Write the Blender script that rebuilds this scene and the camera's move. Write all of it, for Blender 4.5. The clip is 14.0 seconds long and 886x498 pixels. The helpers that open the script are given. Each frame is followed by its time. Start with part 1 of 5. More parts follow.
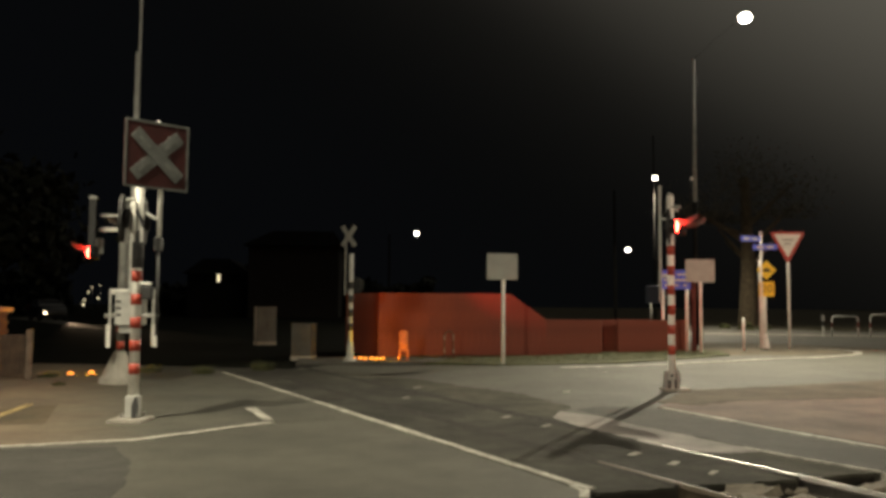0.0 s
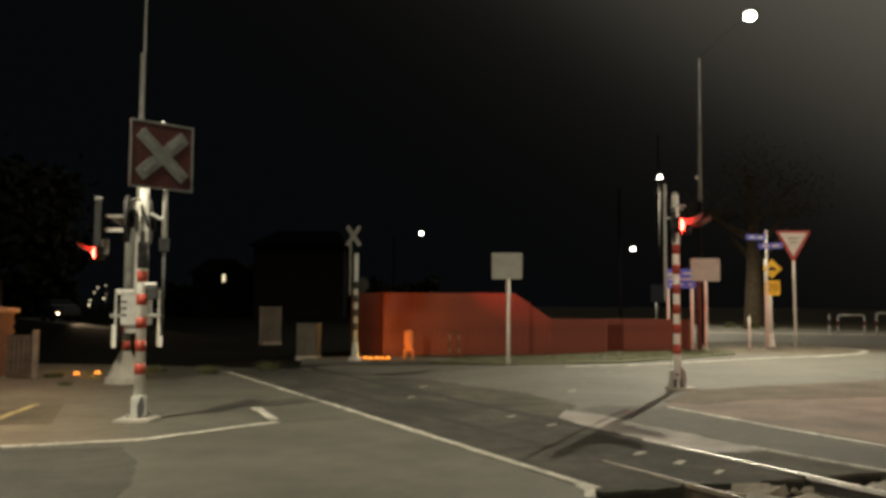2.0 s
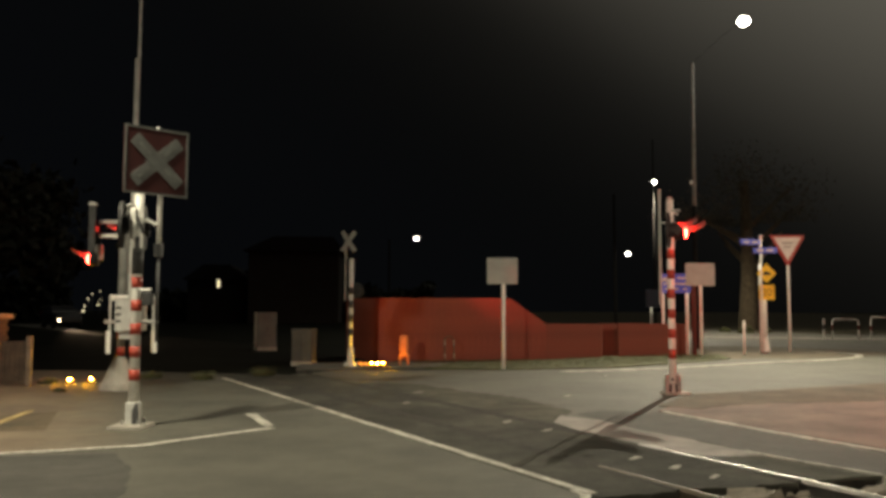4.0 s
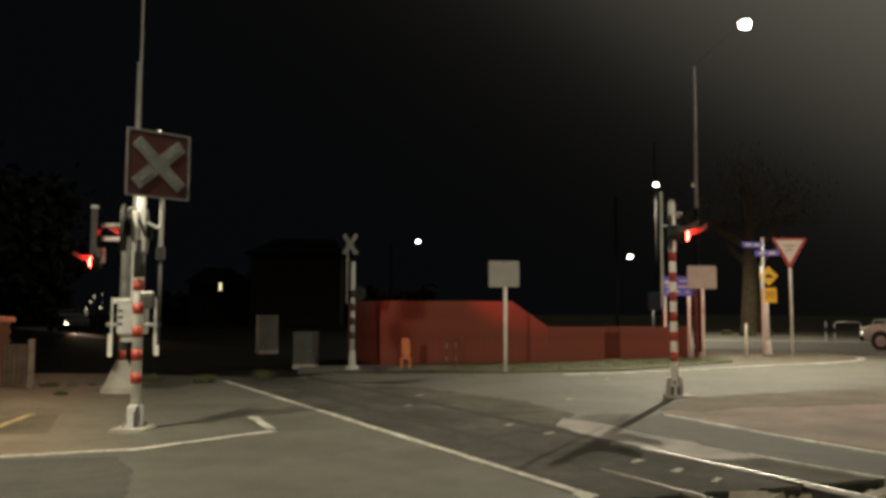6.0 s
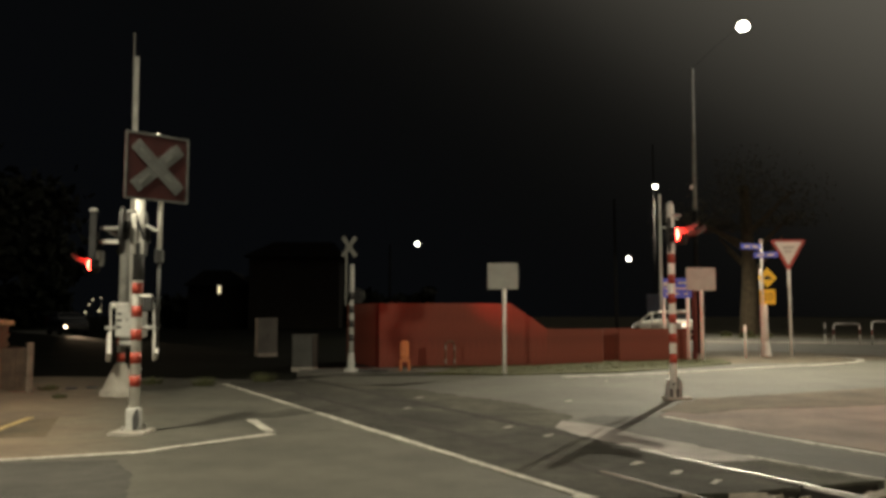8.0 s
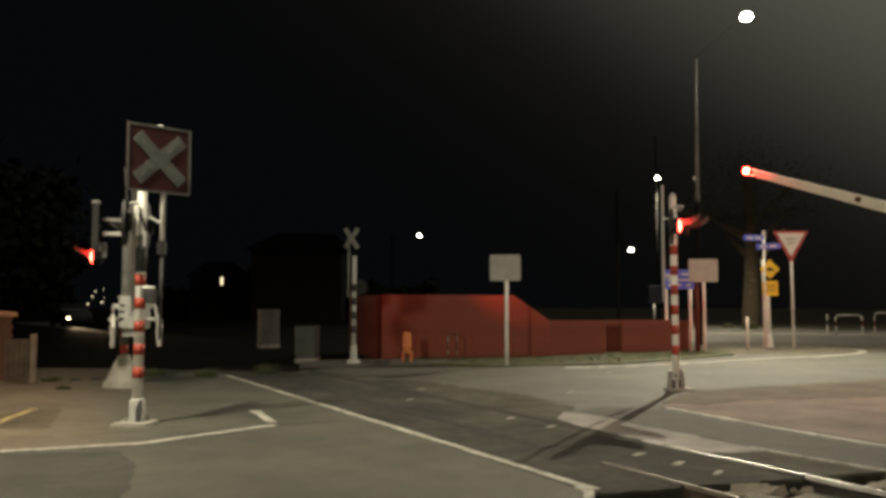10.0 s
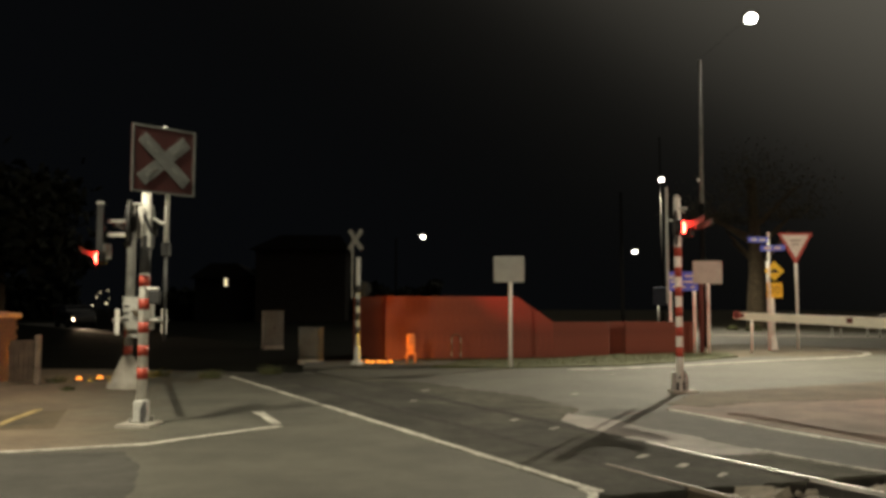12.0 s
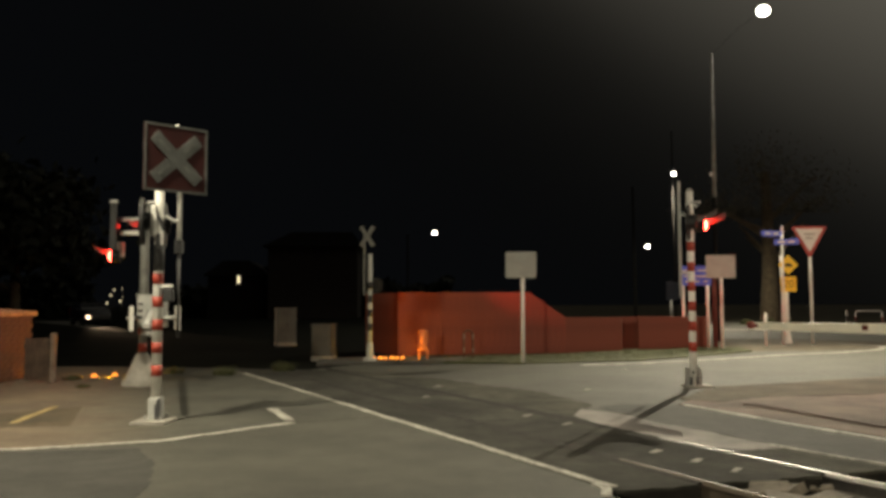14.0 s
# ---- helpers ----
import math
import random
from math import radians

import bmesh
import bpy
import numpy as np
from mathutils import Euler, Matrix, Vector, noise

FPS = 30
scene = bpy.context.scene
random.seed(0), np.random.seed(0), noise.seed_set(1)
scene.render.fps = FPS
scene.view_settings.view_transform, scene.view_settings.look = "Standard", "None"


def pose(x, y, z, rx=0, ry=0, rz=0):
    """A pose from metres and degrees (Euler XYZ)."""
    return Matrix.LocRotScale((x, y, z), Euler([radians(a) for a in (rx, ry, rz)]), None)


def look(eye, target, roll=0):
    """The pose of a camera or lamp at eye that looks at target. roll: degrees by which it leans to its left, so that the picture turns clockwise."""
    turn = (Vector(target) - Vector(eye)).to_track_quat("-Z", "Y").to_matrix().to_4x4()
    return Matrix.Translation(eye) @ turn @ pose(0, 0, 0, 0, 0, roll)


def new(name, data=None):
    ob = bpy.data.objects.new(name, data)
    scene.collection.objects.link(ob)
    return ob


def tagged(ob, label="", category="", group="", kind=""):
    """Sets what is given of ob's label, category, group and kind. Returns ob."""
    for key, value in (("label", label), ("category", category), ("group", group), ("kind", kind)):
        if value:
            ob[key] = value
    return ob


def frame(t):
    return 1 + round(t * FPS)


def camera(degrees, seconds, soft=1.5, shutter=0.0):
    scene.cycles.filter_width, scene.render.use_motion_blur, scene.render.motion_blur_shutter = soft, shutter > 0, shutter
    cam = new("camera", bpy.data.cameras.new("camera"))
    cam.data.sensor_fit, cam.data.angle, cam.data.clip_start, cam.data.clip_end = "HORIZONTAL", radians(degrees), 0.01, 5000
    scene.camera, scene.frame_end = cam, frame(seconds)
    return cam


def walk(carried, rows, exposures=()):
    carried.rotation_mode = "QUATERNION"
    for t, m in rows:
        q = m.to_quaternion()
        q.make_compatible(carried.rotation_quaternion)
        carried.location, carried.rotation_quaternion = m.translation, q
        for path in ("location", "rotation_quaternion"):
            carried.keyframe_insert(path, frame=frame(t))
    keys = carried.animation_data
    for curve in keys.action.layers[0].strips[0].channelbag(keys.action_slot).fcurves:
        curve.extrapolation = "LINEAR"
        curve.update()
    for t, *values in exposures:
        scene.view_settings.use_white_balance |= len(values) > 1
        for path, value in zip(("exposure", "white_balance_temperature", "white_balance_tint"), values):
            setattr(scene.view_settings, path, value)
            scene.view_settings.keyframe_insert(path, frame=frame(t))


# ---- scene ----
cam = camera(56.8, 14.0, soft=3.5)
EYE = (0.0, 0.0, 1.35)
# seconds, tilt up, lean, turn (degrees): held in the hand on one spot
PATH = [
    (0.0, 3.835, -0.414, -0.076), (0.5, 3.949, -0.394, -0.108), (1.0, 3.773, -0.355, 0.092), (1.5, 3.692, -0.311, 0.196),
    (2.0, 3.801, -0.293, 0.266), (2.5, 3.564, -0.187, -0.207), (3.0, 3.708, -0.149, -0.157), (4.2, 4.25, -0.17, -0.05),
    (5.5, 4.553, -0.184, 0.044), (6.0, 4.369, -0.146, 0.054), (6.5, 4.255, -0.107, 0.127), (7.0, 4.120, -0.089, -0.019),
    (7.5, 4.102, 0.0, 0.0), (8.0, 4.532, -0.027, -0.014), (9.2, 4.25, -0.02, 0.08), (10.5, 3.862, -0.020, 0.193),
    (11.0, 3.996, -0.067, 0.271), (11.5, 4.065, -0.089, 0.385), (12.0, 4.045, -0.081, 0.410), (12.5, 3.804, -0.074, 0.735),
    (13.0, 3.818, -0.034, 0.941), (13.5, 3.520, 0.111, 1.162), (14.0, 3.769, 0.239, 1.254)]
walk(cam, [(t, pose(*EYE, 90 + up, lean, turn)) for t, up, lean, turn in PATH])

# ---- night sky and street lighting ----
world = bpy.data.worlds.new("night_sky")
scene.world = world
world.use_nodes = True
# lamp halo painted in the sky: brightens evenly from dark west to upper east
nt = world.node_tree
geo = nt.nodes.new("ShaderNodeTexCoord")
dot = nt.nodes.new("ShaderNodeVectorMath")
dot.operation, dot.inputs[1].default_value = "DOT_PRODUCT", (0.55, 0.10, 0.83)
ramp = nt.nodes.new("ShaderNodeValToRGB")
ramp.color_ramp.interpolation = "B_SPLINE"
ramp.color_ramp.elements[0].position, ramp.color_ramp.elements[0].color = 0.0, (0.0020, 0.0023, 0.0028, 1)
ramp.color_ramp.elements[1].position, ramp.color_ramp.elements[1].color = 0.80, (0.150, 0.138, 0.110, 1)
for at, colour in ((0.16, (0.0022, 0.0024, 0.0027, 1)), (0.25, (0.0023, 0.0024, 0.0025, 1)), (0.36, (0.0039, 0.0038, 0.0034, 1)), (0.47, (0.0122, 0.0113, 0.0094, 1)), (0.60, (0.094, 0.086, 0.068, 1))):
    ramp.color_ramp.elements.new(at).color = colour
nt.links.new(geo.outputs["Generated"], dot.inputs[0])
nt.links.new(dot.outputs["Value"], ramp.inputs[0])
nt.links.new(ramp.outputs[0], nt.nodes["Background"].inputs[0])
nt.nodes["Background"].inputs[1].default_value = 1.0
scene.view_settings.exposure = 0.0


def lamp(name, kind, place, target, watts, colour, size=0.3, angle=150, blend=0.6):
    data = bpy.data.lights.new(name, kind)
    data.energy, data.color, data.shadow_soft_size = watts, colour, size
    if kind == "SPOT":
        data.spot_size, data.spot_blend = radians(angle), blend
    ob = new(name, data)
    ob.matrix_basis = look(place, target)
    return ob


WARM = (1.0, 0.90, 0.66)
NEAR_LAMP = (-5.20, 6.55, 7.0)
BIG_LAMP = (10.48, 27.9, 11.38)
MID_LAMP = (11.75, 45.0, 8.4)
FAR_LAMP = (12.95, 57.0, 5.22)
HOUSE_LAMP = (-1.9, 60.0, 6.5)
EAST_FILL = (20.0, 13.0, 9.0)
SOUTH_FILL = (-13.0, -36.0, 8.5)
lamp("street_light_near", "SPOT", NEAR_LAMP, (-4.2, 8.5, 0), 3550, WARM, 0.13, 118, 1.0)
lamp("street_light_big", "SPOT", (BIG_LAMP[0], BIG_LAMP[1], BIG_LAMP[2] - 0.40), (9.6, 12.8, 0), 19700, WARM, 0.10, 100, 1.0)
lamp("street_light_mid", "SPOT", (MID_LAMP[0], MID_LAMP[1] - 0.9, MID_LAMP[2] - 0.5), (11.6, 44.0, 0), 6500, WARM, 0.2, 168, 0.4)
# added warm fill from the unseen right, for signs, hoops and footway
lamp("fill_light_east", "SPOT", EAST_FILL, (11.0, 18.0, 0.5), 4600, (1.0, 0.82, 0.58), 0.15, 98, 1.0)
# added fill flood, unseen behind the eye, brightens upright faces on the right
lamp("fill_light_south", "SPOT", SOUTH_FILL, (12.4, 21.0, 1.0), 44000, WARM, 0.5, 42, 1.0)

# the beam of the signal on the path's far mast, along the fence towards the island
lamp("signal_beam", "SPOT", (-1.70, 19.05, 1.76), (10.2, 25.6, 1.66), 1300, (1.0, 0.085, 0.065), 0.05, 30, 1.0)


# ---- materials ----
def material(name, colour, rough=0.7, metal=0.0, vary=0.25, scale=6.0, fine=60.0, bump=0.15, tone=None, spec=0.4, worn=0.0, second=None):
    """Paint or stone with two scales of variation; tone is the stain's colour."""
    m = bpy.data.materials.new(name)
    m.use_nodes = True
    nt = m.node_tree
    b = nt.nodes["Principled BSDF"]
    b.inputs["Roughness"].default_value = rough
    b.inputs["Metallic"].default_value = metal
    b.inputs["Specular IOR Level"].default_value = spec
    co = nt.nodes.new("ShaderNodeTexCoord")
    n1 = nt.nodes.new("ShaderNodeTexNoise")
    n1.inputs["Scale"].default_value, n1.inputs["Detail"].default_value = scale, 6
    n2 = nt.nodes.new("ShaderNodeTexNoise")
    n2.inputs["Scale"].default_value, n2.inputs["Detail"].default_value = fine, 3
    for n in (n1, n2):
        nt.links.new(co.outputs["Object"], n.inputs["Vector"])
    dark = tone or tuple(c * (1 - vary) for c in colour)
    light = tuple(min(1, c * (1 + vary * 0.6)) for c in colour)
    ramp = nt.nodes.new("ShaderNodeValToRGB")
    ramp.color_ramp.elements[0].position, ramp.color_ramp.elements[1].position = 0.32, 0.68
    ramp.color_ramp.elements[0].color = (*dark, 1)
    ramp.color_ramp.elements[1].color = (*light, 1)
    nt.links.new(n1.outputs[0], ramp.inputs[0])
    mix = nt.nodes.new("ShaderNodeMix")
    mix.data_type, mix.blend_type = "RGBA", "MULTIPLY"
    mix.inputs[0].default_value = 0.5
    grey = nt.nodes.new("ShaderNodeValToRGB")
    grey.color_ramp.elements[0].position, grey.color_ramp.elements[1].position = 0.3, 0.7
    grey.color_ramp.elements[0].color = (0.55, 0.55, 0.55, 1)
    nt.links.new(n2.outputs[0], grey.inputs[0])
    nt.links.new(ramp.outputs[0], mix.inputs[6])
    nt.links.new(grey.outputs[0], mix.inputs[7])
    out = mix.outputs[2]
    if second:
        # a second colour takes over gradually across the place
        other, axis, v0, v1 = second
        reach = nt.nodes.new("ShaderNodeVectorMath")
        reach.operation, reach.inputs[1].default_value = "DOT_PRODUCT", axis
        nt.links.new(co.outputs["Object"], reach.inputs[0])
        drift = nt.nodes.new("ShaderNodeMath")
        drift.operation, drift.inputs[1].default_value = "MULTIPLY_ADD", 2.2
        nt.links.new(n1.outputs[0], drift.inputs[0])
        nt.links.new(reach.outputs["Value"], drift.inputs[2])
        span = nt.nodes.new("ShaderNodeMapRange")
        span.inputs["From Min"].default_value, span.inputs["From Max"].default_value = v0 + 1.1, v1 + 1.1
        nt.links.new(drift.outputs[0], span.inputs["Value"])
        tint = nt.nodes.new("ShaderNodeMix")
        tint.data_type, tint.blend_type = "RGBA", "MULTIPLY"
        tint.inputs[7].default_value = (*[a / b for a, b in zip(other, colour)], 1)
        tint.clamp_result = False
        nt.links.new(span.outputs[0], tint.inputs[0])
        nt.links.new(out, tint.inputs[6])
        out = tint.outputs[2]
    if worn:
        n3 = nt.nodes.new("ShaderNodeTexNoise")
        n3.inputs["Scale"].default_value, n3.inputs["Detail"].default_value, n3.inputs["Roughness"].default_value = scale * 4.5, 8, 0.65
        nt.links.new(co.outputs["Object"], n3.inputs["Vector"])
        r3 = nt.nodes.new("ShaderNodeValToRGB")
        r3.color_ramp.elements[0].position, r3.color_ramp.elements[1].position = 0.36, 0.62
        r3.color_ramp.elements[0].color = (1 - worn, 1 - worn, 1 - worn, 1)
        nt.links.new(n3.outputs[0], r3.inputs[0])
        mix3 = nt.nodes.new("ShaderNodeMix")
        mix3.data_type, mix3.blend_type = "RGBA", "MULTIPLY"
        mix3.inputs[0].default_value = 1.0
        nt.links.new(out, mix3.inputs[6])
        nt.links.new(r3.outputs[0], mix3.inputs[7])
        out = mix3.outputs[2]
    nt.links.new(out, b.inputs["Base Color"])
    if bump:
        bp = nt.nodes.new("ShaderNodeBump")
        bp.inputs["Strength"].default_value, bp.inputs["Distance"].default_value = bump, 0.01
        nt.links.new(n2.outputs[0], bp.inputs["Height"])
        nt.links.new(bp.outputs[0], b.inputs["Normal"])
    return m


def glow(name, colour, strength):
    m = bpy.data.materials.new(name)
    m.use_nodes = True
    b = m.node_tree.nodes["Principled BSDF"]
    b.inputs["Base Color"].default_value = (*[0.3 * c for c in colour], 1)
    b.inputs["Emission Color"].default_value = (*colour, 1)
    b.inputs["Emission Strength"].default_value = strength
    return m


ASPHALT = material("asphalt", (0.076, 0.073, 0.057), 0.8, vary=0.30, scale=0.55, fine=90, bump=0.3, worn=0.22)
ASPHALT_DARK = material("dark_asphalt", (0.057, 0.055, 0.046), 0.95, vary=0.4, scale=0.8, fine=110, bump=0.3, worn=0.35, spec=0.12, second=((0.088, 0.084, 0.066), (0.88, 0.475, 0.0), 5.2, 6.3))
ASPHALT_FAR = material("worn_asphalt", (0.105, 0.100, 0.086), 0.8, vary=0.2, scale=0.4, fine=60, bump=0.2, worn=0.2)
ASPHALT_MID = material("old_asphalt_patch", (0.056, 0.054, 0.046), 0.9, vary=0.3, scale=0.9, fine=100, bump=0.3, worn=0.3)
FAR_BLUE = material("faded_dark_sign", (0.012, 0.017, 0.034), 0.6, vary=0.2, scale=5, fine=50, bump=0.03)
MAST_GREY = material("weathered_mast_paint", (0.22, 0.22, 0.20), 0.65, vary=0.3, scale=7, fine=70, bump=0.08, worn=0.25)
BROWN = material("reddish_chip_seal", (0.165, 0.112, 0.088), 0.9, vary=0.45, scale=0.9, fine=80, bump=0.4, worn=0.25)
FOOTPATH = material("tan_footpath", (0.165, 0.126, 0.086), 0.9, vary=0.32, scale=0.7, fine=70, bump=0.3, worn=0.25, second=((0.080, 0.077, 0.060), (0.93, 0.37, 0.0), -0.9, 0.6))
CONCRETE = material("pale_concrete", (0.33, 0.31, 0.27), 0.85, vary=0.25, scale=3, fine=50)
PALE_CONCRETE = material("bright_worn_concrete", (0.21, 0.19, 0.175), 0.85, vary=0.45, scale=1.6, fine=50)
PATCH = material("pale_patch", (0.27, 0.25, 0.22), 0.85, vary=0.4, scale=1.6, fine=50)
TRODDEN = material("trodden_dirt", (0.098, 0.076, 0.046), 0.95, vary=0.4, scale=1.2, fine=50, bump=0.4, worn=0.3)
DIRT = material("dirt", (0.105, 0.085, 0.056), 0.95, vary=0.4, scale=1.5, fine=40, bump=0.5)
GRASSY = material("short_grass", (0.076, 0.082, 0.034), 0.95, vary=0.4, scale=2.0, fine=40, bump=0.6)
# near-black base colour stands for ground left unlit at night
EARTH = material("unlit_ground", (0.008, 0.0085, 0.006), 1.0, vary=0.4, scale=0.3, fine=12, bump=0.5, spec=0.05)
SOIL_AND_SHADE = material("ballast_bed", (0.022, 0.018, 0.014), 0.95, vary=0.5, scale=6, fine=50, bump=0.6)
STONE = material("ballast_stone", (0.22, 0.19, 0.15), 0.9, vary=0.4, scale=9, fine=60, bump=0.3)
WORN_WHITE = material("worn_line_paint", (0.50, 0.48, 0.42), 0.8, vary=0.4, scale=3, fine=45, bump=0.1, worn=0.55)
WORN_YELLOW = material("worn_yellow_paint", (0.47, 0.35, 0.15), 0.8, vary=0.4, scale=3, fine=45, bump=0.1, worn=0.6)
STEEL = material("worn_rail_steel", (0.27, 0.255, 0.24), 0.45, 1.0, vary=0.2, scale=3, fine=40, bump=0.05)
RUST = material("rusty_steel", (0.11, 0.065, 0.04), 0.8, 0.3, vary=0.4, scale=8, fine=60)
RUST_RAIL = material("dull_rail_steel", (0.10, 0.08, 0.058), 0.6, 0.5, vary=0.3, scale=4, fine=50)
DARK_RAIL = material("dark_rail_steel", (0.045, 0.043, 0.037), 0.9, 0.1, vary=0.4, scale=5, fine=60, bump=0.2, spec=0.15)
# near black, so that unlit poles and lamp arms sink into the night
DARK_POLE = material("near_black_steel", (0.009, 0.009, 0.0085), 0.9, 0.0, vary=0.25, scale=4, fine=40, spec=0.08)
WHITE = material("white_paint", (0.78, 0.77, 0.72), 0.5, vary=0.14, scale=7, fine=70, bump=0.08)
ARM_WHITE = material("bright_arm_paint", (0.90, 0.86, 0.72), 0.45, vary=0.08, scale=5, fine=60, bump=0.05)
MAST_WHITE = material("aged_mast_white", (0.64, 0.63, 0.58), 0.55, vary=0.2, scale=7, fine=70, bump=0.08)
DARK_TIMBER = material("dark_timber", (0.080, 0.054, 0.038), 0.9, vary=0.35, scale=5, fine=40, bump=0.3)
DULL_WHITE = material("dull_white_paint", (0.48, 0.48, 0.45), 0.6, vary=0.2, scale=7, fine=70, bump=0.08)
RED = material("red_band_paint", (0.34, 0.045, 0.025), 0.5, vary=0.25, scale=9, fine=70, bump=0.08)
SIGN_RED = material("sign_red", (0.36, 0.045, 0.035), 0.45, vary=0.15, scale=5, fine=50, bump=0.03)
# cross board colours are dimmed to make up for lamps striking it too strongly
OLD_RED_DIM = material("old_board_red_dim", (0.038, 0.006, 0.005), 0.6, vary=0.25, scale=5, fine=50, bump=0.03)
OLD_WHITE_DIM = material("old_board_white_dim", (0.105, 0.110, 0.104), 0.65, vary=0.25, scale=6, fine=50, bump=0.03)
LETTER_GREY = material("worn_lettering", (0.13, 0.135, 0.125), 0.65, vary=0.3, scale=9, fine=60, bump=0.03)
DARK_RED = material("dull_red_band", (0.13, 0.022, 0.015), 0.6, vary=0.25, scale=9, fine=70, bump=0.08)
VISOR = material("visor_paint", (0.15, 0.14, 0.135), 0.5, vary=0.2, scale=9, fine=70, bump=0.05)
SIGN_WHITE = material("sign_white", (0.66, 0.66, 0.60), 0.5, vary=0.12, scale=6, fine=50, bump=0.03)
SIGN_GREY = material("sign_grey", (0.36, 0.36, 0.33), 0.6, vary=0.14, scale=4, fine=50, bump=0.03)
SIGN_BLUE = material("sign_blue", (0.10, 0.15, 0.74), 0.5, vary=0.15, scale=5, fine=50, bump=0.03)
FADED_INK = material("faded_black_figures", (0.30, 0.165, 0.018), 0.6, vary=0.3, scale=6, fine=60, bump=0.03)
SIGN_YELLOW = material("sign_yellow", (0.84, 0.52, 0.03), 0.5, vary=0.12, scale=5, fine=50, bump=0.03)
BLACK = material("black_paint", (0.015, 0.015, 0.015), 0.6, vary=0.3, scale=6, fine=60, bump=0.05)
DARK = material("dark_grey_metal", (0.05, 0.05, 0.05), 0.6, 0.2, vary=0.3, scale=6, fine=60, bump=0.05)
GALV = material("galvanised_steel", (0.36, 0.36, 0.34), 0.5, 0.5, vary=0.2, scale=6, fine=60, bump=0.05)
GREY_BOX = material("grey_cabinet_paint", (0.065, 0.065, 0.058), 0.6, vary=0.25, scale=2.5, fine=40, bump=0.05)
PALE_BOX = material("pale_cabinet_paint", (0.13, 0.13, 0.12), 0.6, vary=0.25, scale=2.5, fine=40, bump=0.05)
WALL_RED = material("red_brown_fence_paint", (0.172, 0.043, 0.025), 0.75, vary=0.25, scale=2.2, fine=30, bump=0.2)
BRICK = material("brown_brick", (0.15, 0.072, 0.042), 0.9, vary=0.35, scale=8, fine=50, bump=0.4)
TILE = material("clay_roof_edge", (0.55, 0.30, 0.16), 0.85, vary=0.3, scale=6, fine=40, bump=0.3)
TIMBER = material("grey_timber", (0.17, 0.13, 0.10), 0.9, vary=0.35, scale=5, fine=40, bump=0.3)
ORANGE = material("orange_plastic", (0.55, 0.17, 0.05), 0.5, vary=0.15, scale=6, fine=40, bump=0.05)
# house colours set near black to stand for unlit walls and roofs
NIGHT_PLASTER = material("night_dimmed_plaster", (0.034, 0.030, 0.025), 0.9, vary=0.15, scale=1.2, fine=20)
NIGHT_BLACK = material("unlit_house_black", (0.010, 0.010, 0.010), 0.9, vary=0.3, scale=2, fine=20)
HAZE_GROUND = material("hazy_far_ground", (0.07, 0.062, 0.042), 0.95, vary=0.4, scale=0.4, fine=12, bump=0.4, spec=0.1)
BARK = material("bark", (0.070, 0.052, 0.032), 0.95, vary=0.4, scale=5, fine=30, bump=0.6)
# leaf colour blackened so the left trees and far woods look unlit
NIGHT_LEAF = material("night_dark_leaves", (0.009, 0.012, 0.005), 0.85, vary=0.4, scale=3, fine=20, bump=0.2)
LEAF_GREEN = material("green_leaves", (0.062, 0.056, 0.038), 0.8, vary=0.4, scale=3, fine=20, bump=0.2)
CAR_PAINT = material("silver_white_car_paint", (0.58, 0.565, 0.52), 0.3, 0.05, vary=0.05, scale=3, fine=60, bump=0.0)
DARK_CAR = material("dark_car_paint", (0.03, 0.03, 0.035), 0.3, 0.1, vary=0.05, scale=3, fine=60, bump=0.0)
GLASS = material("tinted_glass", (0.012, 0.013, 0.015), 0.08, vary=0.1, scale=3, fine=30, bump=0.0, spec=0.6)
TYRE = material("tyre_rubber", (0.02, 0.02, 0.02), 0.85, vary=0.2, scale=8, fine=60)
RED_GLOW = glow("red_signal_light", (1.0, 0.022, 0.013), 88)
# far stronger than the seen lamps, to redden the footway
RED_FILL = glow("red_fill_glow", (1.0, 0.030, 0.014), 4200)
TIP_GLOW = glow("arm_tip_light", (1.0, 0.010, 0.006), 420)
AMBER_GLOW = glow("amber_light", (1.0, 0.30, 0.035), 1.7)
AMBER_CORE = glow("amber_core", (1.0, 0.43, 0.012), 3300)
TAIL_GLOW = glow("tail_light", (1.0, 0.075, 0.04), 6.0)
PLATE_GLOW = glow("plate_light", (1.0, 0.80, 0.58), 2.2)
LAMP_GLOW = glow("street_lamp_glow", (1.0, 0.94, 0.78), 50)
LAMP_GLOW_FAR = glow("far_lamp_glow", (1.0, 0.93, 0.76), 14)
WINDOW_GLOW = glow("lit_window", (1.0, 0.86, 0.52), 1.1)
DIPPED_GLOW = glow("dipped_headlight", (1.0, 0.90, 0.74), 4.0)
HEAD_GLOW = glow("headlight", (1.0, 0.72, 0.42), 14)


# ---- mesh helpers ----
def mesh(name, bm, mat, smooth=False):
    me = bpy.data.meshes.new(name)
    bmesh.ops.recalc_face_normals(bm, faces=bm.faces)
    if smooth:
        for f in bm.faces:
            f.smooth = len(f.verts) == 4
    bm.to_mesh(me)
    bm.free()
    me.materials.append(mat)
    return me


def part(name, bm, mat, parent=None, label="", m=None, smooth=False):
    ob = new(name, mesh(name, bm, mat, smooth))
    if parent:
        ob.parent = parent
    if m:
        ob.matrix_basis = m
    if label:
        tagged(ob, label)
    return ob


def thing(name, m, label, category, group="", kind=""):
    ob = new(name)
    ob.empty_display_size = 0.1
    ob.matrix_basis = m
    return tagged(ob, label, category, group, kind)


